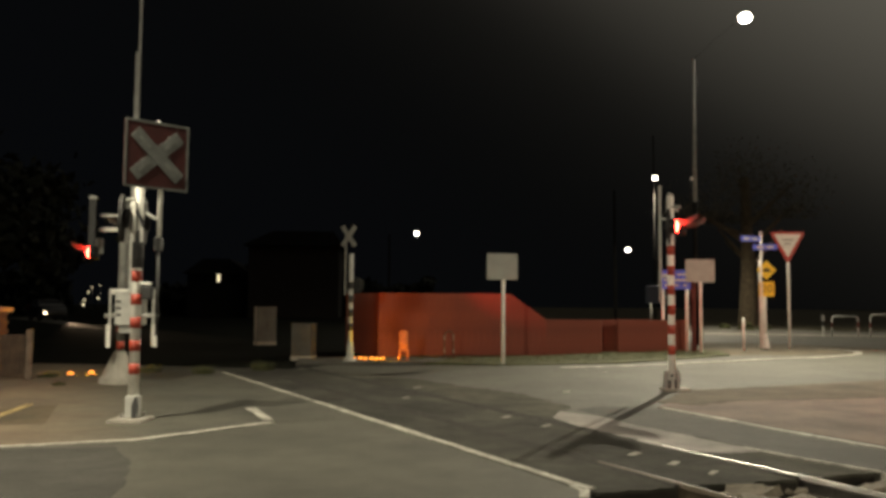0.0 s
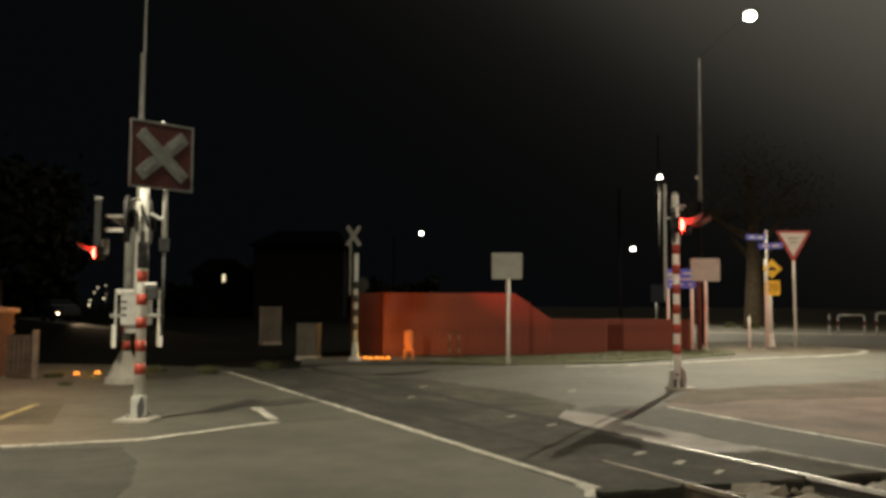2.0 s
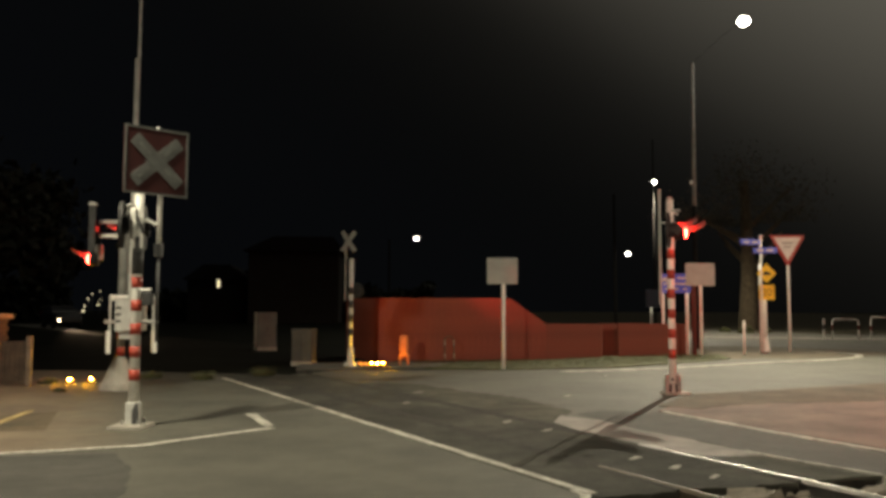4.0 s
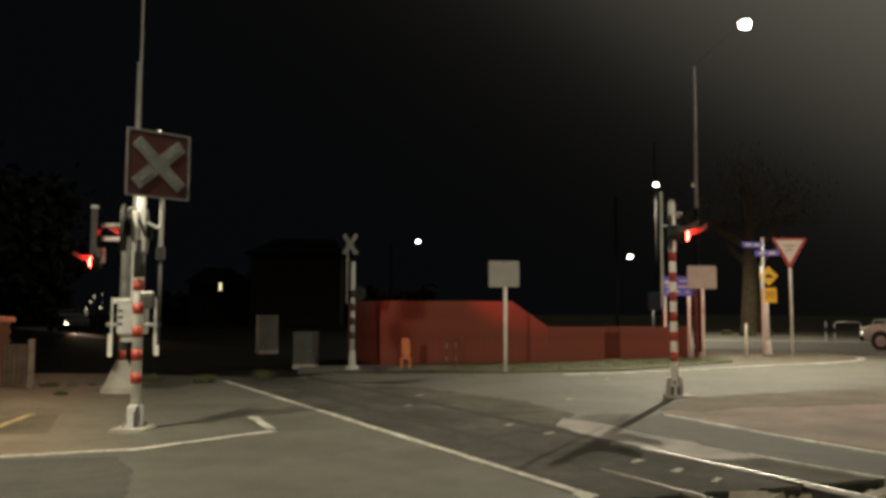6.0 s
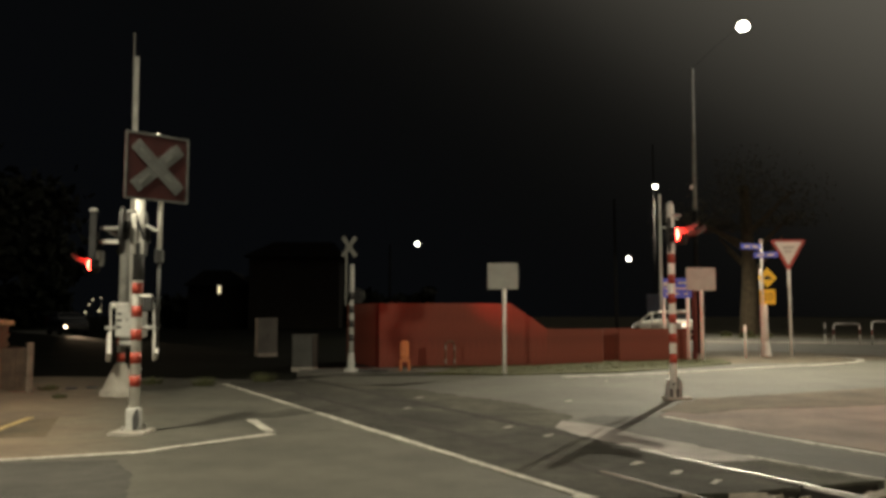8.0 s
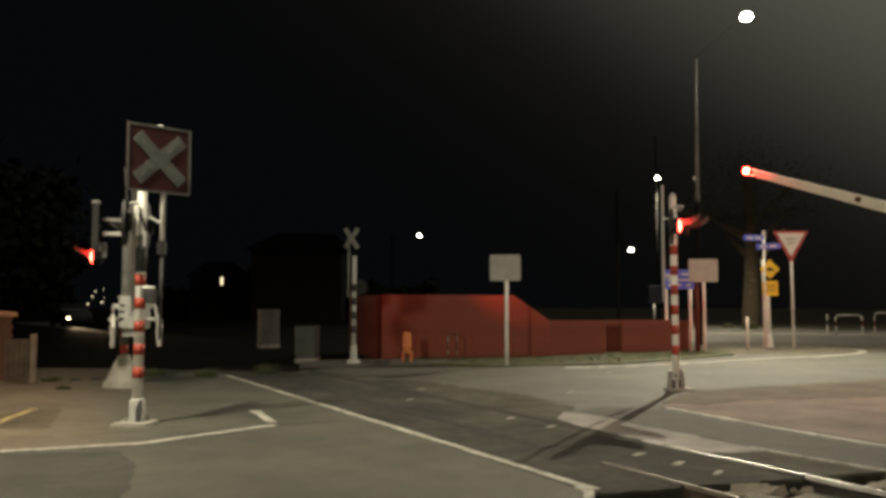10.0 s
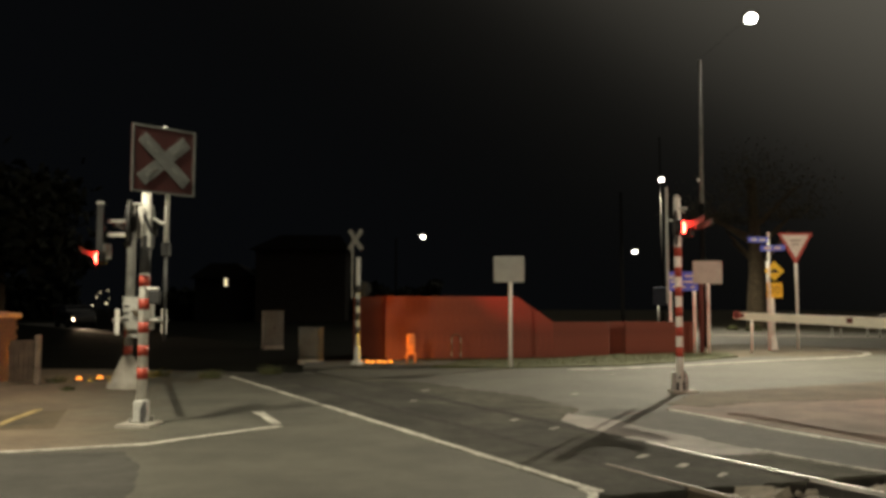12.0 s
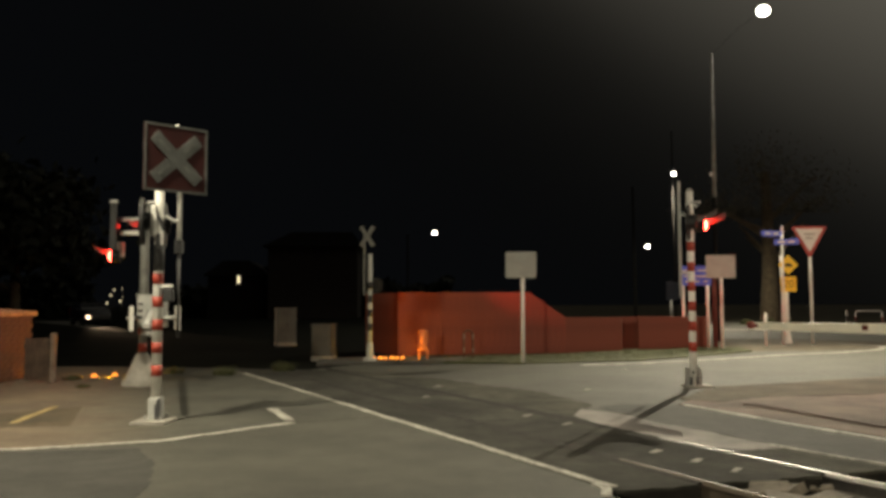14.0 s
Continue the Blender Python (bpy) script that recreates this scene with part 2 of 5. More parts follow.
def box(c, s, bevel=0.0, bm=None, turn=None):
    bm = bm or bmesh.new()
    m = Matrix.Translation(c) @ (turn or Matrix()) @ Matrix.Diagonal((*s, 1))
    made = bmesh.ops.create_cube(bm, size=1, matrix=m)
    if bevel:
        edges = {e for v in made["verts"] for e in v.link_edges}
        bmesh.ops.bevel(bm, geom=list(edges), offset=bevel, segments=2, affect="EDGES", profile=0.5)
    return bm


def rod(a, b, r0, r1=None, seg=14, bm=None):
    bm = bm or bmesh.new()
    a, b = Vector(a), Vector(b)
    d = b - a
    m = Matrix.Translation((a + b) / 2) @ d.to_track_quat("Z", "Y").to_matrix().to_4x4()
    bmesh.ops.create_cone(bm, cap_ends=True, segments=seg, radius1=r0, radius2=r0 if r1 is None else r1, depth=d.length, matrix=m)
    return bm


def tube(points, r, seg=10, bm=None):
    bm = bm or bmesh.new()
    for a, b in zip(points, points[1:]):
        rod(a, b, r, seg=seg, bm=bm)
        bmesh.ops.create_uvsphere(bm, u_segments=seg, v_segments=6, radius=r, matrix=Matrix.Translation(b))
    return bm


def slab(points, low, high, bm=None):
    """A flat plate with the outline given in x and y."""
    bm = bm or bmesh.new()
    n = len(points)
    lo = [bm.verts.new((x, y, low)) for x, y in points]
    hi = [bm.verts.new((x, y, high)) for x, y in points]
    bm.faces.new(hi)
    bm.faces.new(lo[::-1])
    for i in range(n):
        bm.faces.new((lo[i], lo[(i + 1) % n], hi[(i + 1) % n], hi[i]))
    return bm


def plate(points, thick, bm=None):
    """An upright plate with the outline given in x and z, from y = 0 to y = thick."""
    bm = bm or bmesh.new()
    n = len(points)
    a = [bm.verts.new((x, 0, z)) for x, z in points]
    b = [bm.verts.new((x, thick, z)) for x, z in points]
    bm.faces.new(a)
    bm.faces.new(b[::-1])
    for i in range(n):
        bm.faces.new((a[i], b[i], b[(i + 1) % n], a[(i + 1) % n]))
    return bm


def strip(points, width, low, high, ragged=0.0, seed=1):
    """A painted line along the points, with slightly uneven edges."""
    rng = random.Random(seed)
    pts = [Vector((x, y)) for x, y in points]
    fine = []
    for a, b in zip(pts, pts[1:]):
        n = max(1, int((b - a).length / 0.35)) if ragged else 1
        fine += [a.lerp(b, i / n) for i in range(n)]
    fine.append(pts[-1])
    left, right = [], []
    for i, p in enumerate(fine):
        d = (fine[min(i + 1, len(fine) - 1)] - fine[max(i - 1, 0)]).normalized()
        n = Vector((-d.y, d.x))
        left.append(p + n * (width / 2 + rng.uniform(-ragged, ragged)))
        right.append(p - n * (width / 2 + rng.uniform(-ragged, ragged)))
    bm = bmesh.new()
    top = [(bm.verts.new((*l, high)), bm.verts.new((*r, high))) for l, r in zip(left, right)]
    for (a, b), (c, d) in zip(top, top[1:]):
        bm.faces.new((a, b, d, c))
    made = bmesh.ops.extrude_face_region(bm, geom=list(bm.faces))
    for v in made["geom"]:
        if isinstance(v, bmesh.types.BMVert):
            v.co.z = low
    return bm


def along(s, o):
    """A spot on the ground: s metres away along the rails, o metres across them."""
    return (0.88 * o - 0.475 * s, 0.475 * o + 0.88 * s)


def setting(name, bm, mat, label, category):
    return tagged(part(name, bm, mat), label, category, kind="structure")


def edge_s(o):
    """How far along the track the crossing's asphalt ends, o metres across."""
    return 4.78 - 0.20 * (o - 3.73)


def torn(o0, o1, seed, depth=0.10):
    """The crossing's broken edge as outline points from o0 to o1."""
    rng = random.Random(seed)
    n = max(2, int(abs(o1 - o0) / 0.11))
    return [along(edge_s(o0 + (o1 - o0) * i / n) + rng.uniform(-depth, depth * 0.5), o0 + (o1 - o0) * i / n) for i in range(n + 1)]


def worn_edge(points, seed):
    """An uneven edge through spots given as metres along and across the rails."""
    rng = random.Random(seed)
    pts = [Vector(along(*p)) for p in points]
    return [tuple(a.lerp(b, k / 8) + Vector((rng.uniform(-0.09, 0.09), rng.uniform(-0.09, 0.09)))) for a, b in zip(pts, pts[1:]) for k in range(8)] + [tuple(pts[-1])]


# ---- ground ----
bm = bmesh.new()
bmesh.ops.create_grid(bm, x_segments=80, y_segments=80, size=400)
for v in bm.verts:
    d = math.hypot(v.co.x, v.co.y - 20)
    v.co.z = -0.02 - (0.0 if d < 90 else 0.004 * (d - 90) * noise.noise(v.co * 0.01) ** 2)
# cut away where the track lies in its bed
bmesh.ops.delete(bm, geom=[f for f in bm.faces if abs(f.calc_center_median().x) < 10 and abs(f.calc_center_median().y) < 10], context="FACES")
outer = [bm.verts.new((x, y, -0.02)) for x, y in ((-10, 10), (10, 10), (10, -10), (-10, -10))]
inner = [bm.verts.new((*along(a, b), -0.02)) for a, b in ((4.95, 3.7), (4.95, 7.9), (-6, 7.9), (-6, 3.7))]
for i in range(4):
    bm.faces.new((outer[i], inner[i], inner[(i + 1) % 4], outer[(i + 1) % 4]))
setting("ground", bm, EARTH, "bare ground, night darkness put into its colour", "ground")
# the crossing's asphalt apron, cut back where the ballast begins
apron = [along(edge_s(3.7), 3.7), along(-9, 3.7), (-30, -10), (-34, 6.5), (-9.2, 6.9), (-4.1, 7.7), (-2.0, 9.3), (-3.9, 15.4), (-2.4, 18.0), (1.3, 18.3),
         (4.2, 19.2), (6.0, 20.7), (8.0, 22.6), (13, 24.2), (40, 29), (40, 6), along(edge_s(9.8), 9.8), *torn(7.6, 6.4, 4, 0.06), along(4.75, 6.4), along(4.95, 5.5), along(5.1, 4.7), along(edge_s(3.84) + 0.2, 3.84)]
setting("road", slab(apron, -0.25, 0.0), ASPHALT, "grey worn asphalt of the level crossing", "road")
setting("road_far", slab([(8.0, 21.6), (12.6, 23.2), (14.3, 25.4), (14.2, 27.6), (11.5, 30.4), (8.0, 31), (-5, 52), (6, 62), (16, 62), (22, 45), (60, 44), (60, 27.2), (40, 27.02), (13, 22.02), (9, 19.42)], -0.2, -0.004),
        ASPHALT_FAR, "pale worn asphalt of the side road", "road")
setting("track_asphalt", slab([along(edge_s(3.8) + 0.03, 3.8), *torn(3.86, 4.48, 7, 0.05), along(5.0, 4.5), along(4.98, 4.62), *torn(4.64, 5.53, 6, 0.07), along(4.9, 5.57), along(4.9, 5.69), *torn(5.73, 6.38, 5, 0.09), *worn_edge([(7.4, 6.40), (8.5, 6.30), (8.9, 6.75), (10.2, 6.95), (11.1, 6.9), (12.2, 6.7), (13.1, 6.7), (14.5, 6.2), (15.6, 5.8), (16.6, 4.9), (17.4, 3.9)], 3)], -0.022, 0.004), ASPHALT_DARK, "dark newer asphalt between and beside the rails", "road")
# shade on the crossing's edge face, put in as a recessed near-black bed
setting("crossing_bed", slab([along(edge_s(3.9) + 0.09, 3.9), along(edge_s(7.5) + 0.09, 7.5), along(6, 7.5), along(6, 3.9)], -0.7, -0.023), SOIL_AND_SHADE, "near-black recessed bed, the shade under the crossing edge", "ballast")
rng = random.Random(19)
rim = [Vector(along(*p)) for p in ((8.55, 6.34), (8.05, 5.88), (7.38, 5.70), (6.40, 5.70), (5.80, 5.70), (5.55, 5.74), (5.42, 6.05), (5.36, 6.27), (5.60, 6.30), (6.6, 6.36), (7.1, 6.34), (7.8, 6.46))]
rim = [a.lerp(b, k / 7) + Vector((rng.uniform(-0.03, 0.03), rng.uniform(-0.025, 0.025))) for a, b in zip(rim, rim[1:] + rim[:1]) for k in range(7)]
setting("pale_patch", slab(rim, 0.0042, 0.0088), PALE_CONCRETE, "pale concrete patch beside the rail", "road")
rng = random.Random(23)
rim = [Vector(along(*p)) for p in ((8.75, 7.15), (8.2, 7.70), (7.0, 7.60), (5.6, 7.53), (4.45, 7.50), (4.30, 6.62), (4.36, 6.41), (5.2, 6.34), (6.4, 6.40), (7.2, 6.42), (8.0, 6.52), (8.55, 6.60))]
rim = [a.lerp(b, k / 9) + Vector((rng.uniform(-0.03, 0.03), rng.uniform(-0.03, 0.03))) for a, b in zip(rim, rim[1:] + rim[:1]) for k in range(9)]
setting("walkway_asphalt", slab(rim, 0.0, 0.0038), ASPHALT_MID, "dark grey asphalt strip between rail and footway", "road")
rng = random.Random(31)
rim = [Vector(p) for p in ((-9, 6.8), (-4.1, 7.52), (-3.05, 7.72), (-2.6, 7.0), (-2.35, 6.2), (-2.1, 5.0), (-9, 4.0))]
rim = [a.lerp(b, k / 12) + Vector((rng.uniform(-0.02, 0.02), rng.uniform(-0.02, 0.02))) for a, b in zip(rim, rim[1:]) for k in range(12)]
setting("dark_patch", slab(rim, 0.0, 0.003), ASPHALT_MID, "darker asphalt patch along the footpath edge", "road")
setting("chip_seal", slab([along(edge_s(7.64) + 0.05, 7.64), along(8.3, 7.74), along(9.0, 8.84), (4.18, 13.25), (5.76, 13.98), (8.26, 15.3), (20, 19.5), (40, 24), (40, 8), along(edge_s(10) + 0.05, 10)], 0.0, 0.006), BROWN, "reddish brown chip-seal footway", "pavement")
rng = random.Random(41)
rim = [Vector(p) for p in ((3.05, 11.55), (3.62, 12.62), (4.15, 13.2), (5.76, 13.93), (8.26, 15.2), (12.0, 16.5), (11.2, 14.6), (8.0, 12.75), (5.75, 12.05), (4.4, 11.85), (3.5, 11.2))]
rim = [a.lerp(b, k / 8) + Vector((rng.uniform(-0.07, 0.07), rng.uniform(-0.07, 0.07))) for a, b in zip(rim, rim[1:] + rim[:1]) for k in range(8)]
setting("dirt_band", slab(rim, 0.001, 0.0095), TRODDEN, "brown trodden dirt along the footway edge", "ground")
setting("footpath", slab([(-34, 6.52), (-9.2, 6.92), (-4.1, 7.72), (-3.1, 8.12), (-4.0, 10.0), (-5.0, 12.6), (-6.4, 16.4), (-6.8, 17.6), (-12, 17.8), (-34, 18)], -0.2, 0.012), FOOTPATH, "tan worn footpath around the crossing masts", "pavement")
setting("path_apron", slab([(-3.1, 8.13), (-2.0, 9.32), (-0.9, 9.9), (-3.8, 15.2), (-4.3, 17.0), (-6.8, 17.6), (-6.4, 16.4), (-5.0, 12.6), (-4.0, 10.0)], -0.2, 0.0035), FOOTPATH, "grey worn asphalt walkway beside the track", "pavement")
setting("footpath_patch", slab([(-5.5, 8.85), (-4.34, 9.1), (-4.97, 10.75), (-5.27, 10.45), (-6.4, 9.6)], 0.012, 0.015), TRODDEN, "darker brown patch in the footpath", "pavement")
setting("verge", slab([(-0.4, 18.7), (1.3, 18.2), (4.1, 19.1), (5.7, 20.4), (7.9, 22.6), (8.2, 24.4), (5, 23.8), (2, 22.2), (-1.4, 21.0), (-0.6, 20.2)], -0.2, 0.03), GRASSY, "short green grass verge in front of the fence", "grass")
# lamplit stretch of the far road, laid as a strip of paler colour
setting("far_lit_strip", slab([(9.0, 40.6), (12.5, 39.9), (16.2, 38.9), (20.0, 37.9), (30, 36.4), (30, 38.0), (20.0, 39.2), (16.2, 40.2), (12.5, 41.2), (9.0, 41.9)], -0.1, 0.002), CONCRETE, "pale strip standing for the lit stretch of far road", "pavement")
# added sheet, paler than the ground around, lifts the black below the horizon
setting("far_haze_ground", slab([(9.5, 63), (22.5, 46), (62, 45), (150, 60), (150, 380), (-10, 380)], -0.1, -0.006), HAZE_GROUND, "paler ground sheet added beyond the side road", "grass")
setting("far_path", slab([(-3.2, 18.1), (-1.7, 18.5), (-0.1, 18.8), (0.2, 20.3), (-2.1, 20.4), (-3.4, 19.7)], -0.2, 0.038), ASPHALT_FAR, "dusty grey asphalt path end by the fence", "pavement")
setting("island_ground", slab([(7.8, 22.4), (12.7, 23.1), (14.4, 25.4), (14.3, 27.7), (11.6, 30.5), (7.8, 31.1)], -0.15, -0.008), DIRT, "bare brown dirt around the island", "ground")
bm = slab([(8.5, 23.5), (9.6, 23.3), (11.2, 23.9), (11.9, 25.2), (11.6, 26.4), (10.8, 28.0), (9.0, 28.8), (8.2, 28.0), (8.0, 25.0)], -0.1, 0.04)
mid = Vector((10.0, 25.9, 0.0))
for v in bm.verts:
    if v.co.z < 0:
        v.co = mid + (v.co - mid) * 1.25
        v.co.z = -0.012
setting("traffic_island", bm, DIRT, "low brown dirt island with a rounded edge", "island")

# ---- painted lines ----
H0, H1 = 0.004, 0.010
LINES = [("edge_line", [along(4.84, 3.86), along(16, 3.86)], 0.078, WORN_WHITE, "worn white line along the track"),
         ("edge_hook_line", [along(5.0, 3.84), along(4.85, 3.80), along(4.66, 3.66)], 0.08, WORN_WHITE, "worn white line turning off at the crossing edge"),
         ("stop_line", [along(3.9, 7.42), along(4.92, 7.47), along(6.31, 7.54), along(7.75, 7.68), along(8.18, 7.73)], 0.10, WORN_WHITE, "worn white line beside the footway"),
         ("footpath_line", [(-9.2, 6.86), (-4.1, 7.68), (-2.95, 8.13), (-1.9, 9.36)], 0.10, WORN_WHITE, "worn white line along the footpath edge"),
         ("footpath_corner_line", [(-1.95, 9.42), (-2.42, 10.5)], 0.12, WORN_WHITE, "worn white line at the footpath corner"),
         ("kerb_line", [(2.6, 17.8), (3.9, 18.25), (5.5, 19.1), (7.8, 20.8), (10.0, 21.9), (11.6, 23.1), (12.4, 24.4), (12.6, 25.3), (12.3, 26.3), (11.3, 27.0)], 0.20, WORN_WHITE, "worn white kerb line curving into the side road"),
         ("patch_line", [along(4.27, 6.38), along(5.15, 6.29), along(5.6, 6.30)], 0.045, WORN_WHITE, "thin pale line beside the track asphalt"),
         ("yellow_line", [(-5.06, 9.25), (-5.32, 10.7)], 0.10, WORN_YELLOW, "faded yellow line on the footpath")]


def rounded_path(points):
    """Cuts the corners of a path twice."""
    for _ in range(2):
        pts = [Vector(p) for p in points]
        points = [pts[0]] + [q for a, b in zip(pts, pts[1:]) for q in (a.lerp(b, 0.25), a.lerp(b, 0.75))] + [pts[-1]]
    return [(p.x, p.y) for p in points]


for i, (name, pts, w, mat, label) in enumerate(LINES):
    if name == "kerb_line":
        pts = rounded_path(pts)
    lift = 0.012 if "yellow" in name or "footpath_corner" in name else (0.004 if name in ("edge_line", "patch_line", "stop_line") else 0.0)
    tagged(part(name, strip(pts, w, H0 + lift - 0.004, H1 + lift, 0.012, i), mat), label, "road marking", kind="structure")
for s, o in ((10.36, 7.81), (13.1, 10.8), (5.80, 5.12), (5.32, 5.14), (4.86, 5.13), (8.37, 5.41), (7.58, 5.42), (10.7, 5.2), (11.9, 6.0)):
    tagged(part("road_patch", strip([along(s - 0.04, o - 0.075), along(s + 0.04, o + 0.075)], 0.05, 0.002, 0.009, 0.02, int(s * 10)), PATCH), "small pale worn fleck on the asphalt", "road marking", kind="structure")


# ---- railway ----
def rail(name, o, mat, label, s0, s1, rise=0.012):
    bm = bmesh.new()
    prof = [(-0.012, 0), (0.012, 0), (0.035, -0.03), (0.009, -0.045), (0.009, -0.12), (0.06, -0.14), (0.06, -0.15), (-0.06, -0.15), (-0.06, -0.14), (-0.009, -0.12), (-0.009, -0.045), (-0.035, -0.03)]
    ends = []
    for s in (s0, s1):
        ends.append([bm.verts.new((*along(s, o + dx), rise + z)) for dx, z in prof])
    for i in range(len(prof)):
        j = (i + 1) % len(prof)
        bm.faces.new((ends[0][i], ends[0][j], ends[1][j], ends[1][i]))
    bm.faces.new(ends[0])
    bm.faces.new(ends[1][::-1])
    ob = part(name, bm, mat)
    return tagged(ob, label, "rail", "rails of the track")


rail("rail", 5.66, STEEL, "bright worn steel rail set flush in the crossing", -5.8, 6.35)
rail("rail", 5.66, DARK_RAIL, "dark far stretch of steel rail set flush in the crossing", 6.351, 17.0, 0.0085)
rail("rail", 4.59, RUST_RAIL, "dull brown steel rail set flush in the crossing", -5.8, 5.65)
rail("rail", 4.59, DARK_RAIL, "dark far stretch of steel rail set flush in the crossing", 5.651, 17.0, 0.0085)
setting("ballast_bed", slab([along(5.3, 3.4), along(5.3, 8.2), along(-6.5, 8.2), along(-6.5, 3.4)], -0.75, -0.40), SOIL_AND_SHADE, "dark ballast bed of the railway track", "ballast")
# flangeways beside the rails
for o in (5.66, 4.59):
    for side in (-1, 1):
        setting("flangeway", strip([along(edge_s(o) + 0.05, o + side * 0.062), along(16.8, o + side * 0.062)], 0.05, -0.01, 0.007, 0.006, int(o * 10) + side), SOIL_AND_SHADE, "dark dirt-filled groove beside the rail", "road")
for i in range(9):
    s = 4.1 - i * 0.62
    a, b = Vector((*along(s, 5.145), -0.30)), along(s, 5.145)
    tagged(part("sleeper", box((0, 0, 0), (2.1, 0.22, 0.14), 0.012), TIMBER, m=pose(*a, 0, 0, 28.4)), "weathered timber sleeper in ballast", "sleeper", "sleepers of the track")
rng = random.Random(5)
bm = bmesh.new()
for i in range(900):
    s, o = rng.uniform(0.5, 4.6), rng.uniform(3.75, 7.6)
    if min(abs(o - 5.66), abs(o - 4.59)) < 0.09:
        continue
    r = rng.uniform(0.025, 0.06)
    m = Matrix.Translation((*along(s, o), -0.33 + rng.uniform(0, 0.05))) @ Euler((rng.random() * 6, rng.random() * 6, rng.random() * 6)).to_matrix().to_4x4() @ Matrix.Diagonal((1, rng.uniform(0.6, 1), rng.uniform(0.5, 0.9), 1))
    bmesh.ops.create_icosphere(bm, subdivisions=1, radius=r, matrix=m)
tagged(part("ballast", bm, STONE), "loose crushed stone ballast between the rails", "ballast", kind="stuff")
rng = random.Random(77)
for s, o, r, z in ((4.36, 4.92, 0.12, -0.055), (4.25, 5.03, 0.085, -0.04), (4.10, 4.84, 0.14, -0.08), (4.20, 5.31, 0.06, -0.04), (4.04, 5.16, 0.14, -0.10), (3.97, 5.90, 0.10, -0.04),
                   (3.85, 6.15, 0.12, -0.09), (4.38, 5.43, 0.05, -0.08), (4.46, 4.28, 0.06, -0.09), (4.32, 5.16, 0.05, -0.03), (4.42, 4.78, 0.05, -0.05), (4.14, 6.02, 0.05, -0.05), (4.30, 4.66, 0.05, -0.06)):
    bm = bmesh.new()
    if r > 0.08:
        box((0, 0, 0), (r * 2.3, r * 1.5, r * 0.9), r * 0.10, bm)
        for v in bm.verts:
            v.co *= rng.uniform(0.86, 1.10)
    else:
        bmesh.ops.create_icosphere(bm, subdivisions=1, radius=r)
        for v in bm.verts:
            v.co = Vector((v.co.x * 1.25, v.co.y, v.co.z * 0.62)) * rng.uniform(0.62, 1.2)
    tagged(part("stone", bm, STONE, m=pose(*along(s, o), z, rng.uniform(-25, 25), rng.uniform(-20, 20), rng.uniform(0, 360))), "pale broken concrete block beside the rail", "stone", "broken blocks by the rail")


bm = slab([along(3.2, 5.0), along(3.3, 5.58), along(4.15, 5.56), along(4.22, 5.25), along(4.0, 5.02)][::-1], -0.5, -0.13)
setting("soil_bank", bm, DIRT, "brown soil between the rails at the crossing edge", "ground")
setting("soil_bank", slab([along(2.6, 5.76), along(2.6, 6.5), along(3.75, 6.45), along(3.95, 6.0), along(3.9, 5.76)], -0.5, -0.16), DIRT, "brown soil beside the rail at the crossing edge", "ground")
tagged(part("corner_edge", box((0, 0, -0.12), (0.035, 0.05, 0.26), 0.008), CONCRETE, m=pose(*along(4.22, 6.36), 0, 0, 0, 28)), "pale painted concrete corner of the crossing slab", "road", kind="structure")


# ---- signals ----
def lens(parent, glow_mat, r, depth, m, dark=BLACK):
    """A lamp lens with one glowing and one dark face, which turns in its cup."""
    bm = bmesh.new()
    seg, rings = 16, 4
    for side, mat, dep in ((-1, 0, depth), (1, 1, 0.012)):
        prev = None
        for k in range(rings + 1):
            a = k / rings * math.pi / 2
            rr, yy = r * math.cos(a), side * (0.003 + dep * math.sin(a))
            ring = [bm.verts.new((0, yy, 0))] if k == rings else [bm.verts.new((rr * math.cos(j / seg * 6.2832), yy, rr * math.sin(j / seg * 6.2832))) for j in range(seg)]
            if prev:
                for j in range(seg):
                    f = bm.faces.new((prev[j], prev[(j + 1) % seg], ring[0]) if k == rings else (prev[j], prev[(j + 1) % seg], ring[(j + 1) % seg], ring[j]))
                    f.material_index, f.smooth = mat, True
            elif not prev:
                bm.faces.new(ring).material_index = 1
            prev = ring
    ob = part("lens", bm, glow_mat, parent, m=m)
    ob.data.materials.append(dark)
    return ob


def cup(r0, r1, y0, y1, seg=20, lip=None):
    """An open cup with a wall, along y, closed at y1, with a lip turned in at its mouth if given."""
    bm = bmesh.new()
    rings = []
    for r, y in [(r0, y1 - 0.01)] + ([(r0, y0 + 0.002), (lip, y0)] if lip else [(r0, y0)]) + [(r1, y0), (r1, y1)]:
        rings.append([bm.verts.new((r * math.cos(j / seg * 6.2832), y, r * math.sin(j / seg * 6.2832))) for j in range(seg)])
    for a, b in zip(rings, rings[1:]):
        for j in range(seg):
            bm.faces.new((a[j], a[(j + 1) % seg], b[(j + 1) % seg], b[j]))
    bm.faces.new(rings[0])
    bm.faces.new(rings[-1][::-1])
    return bm


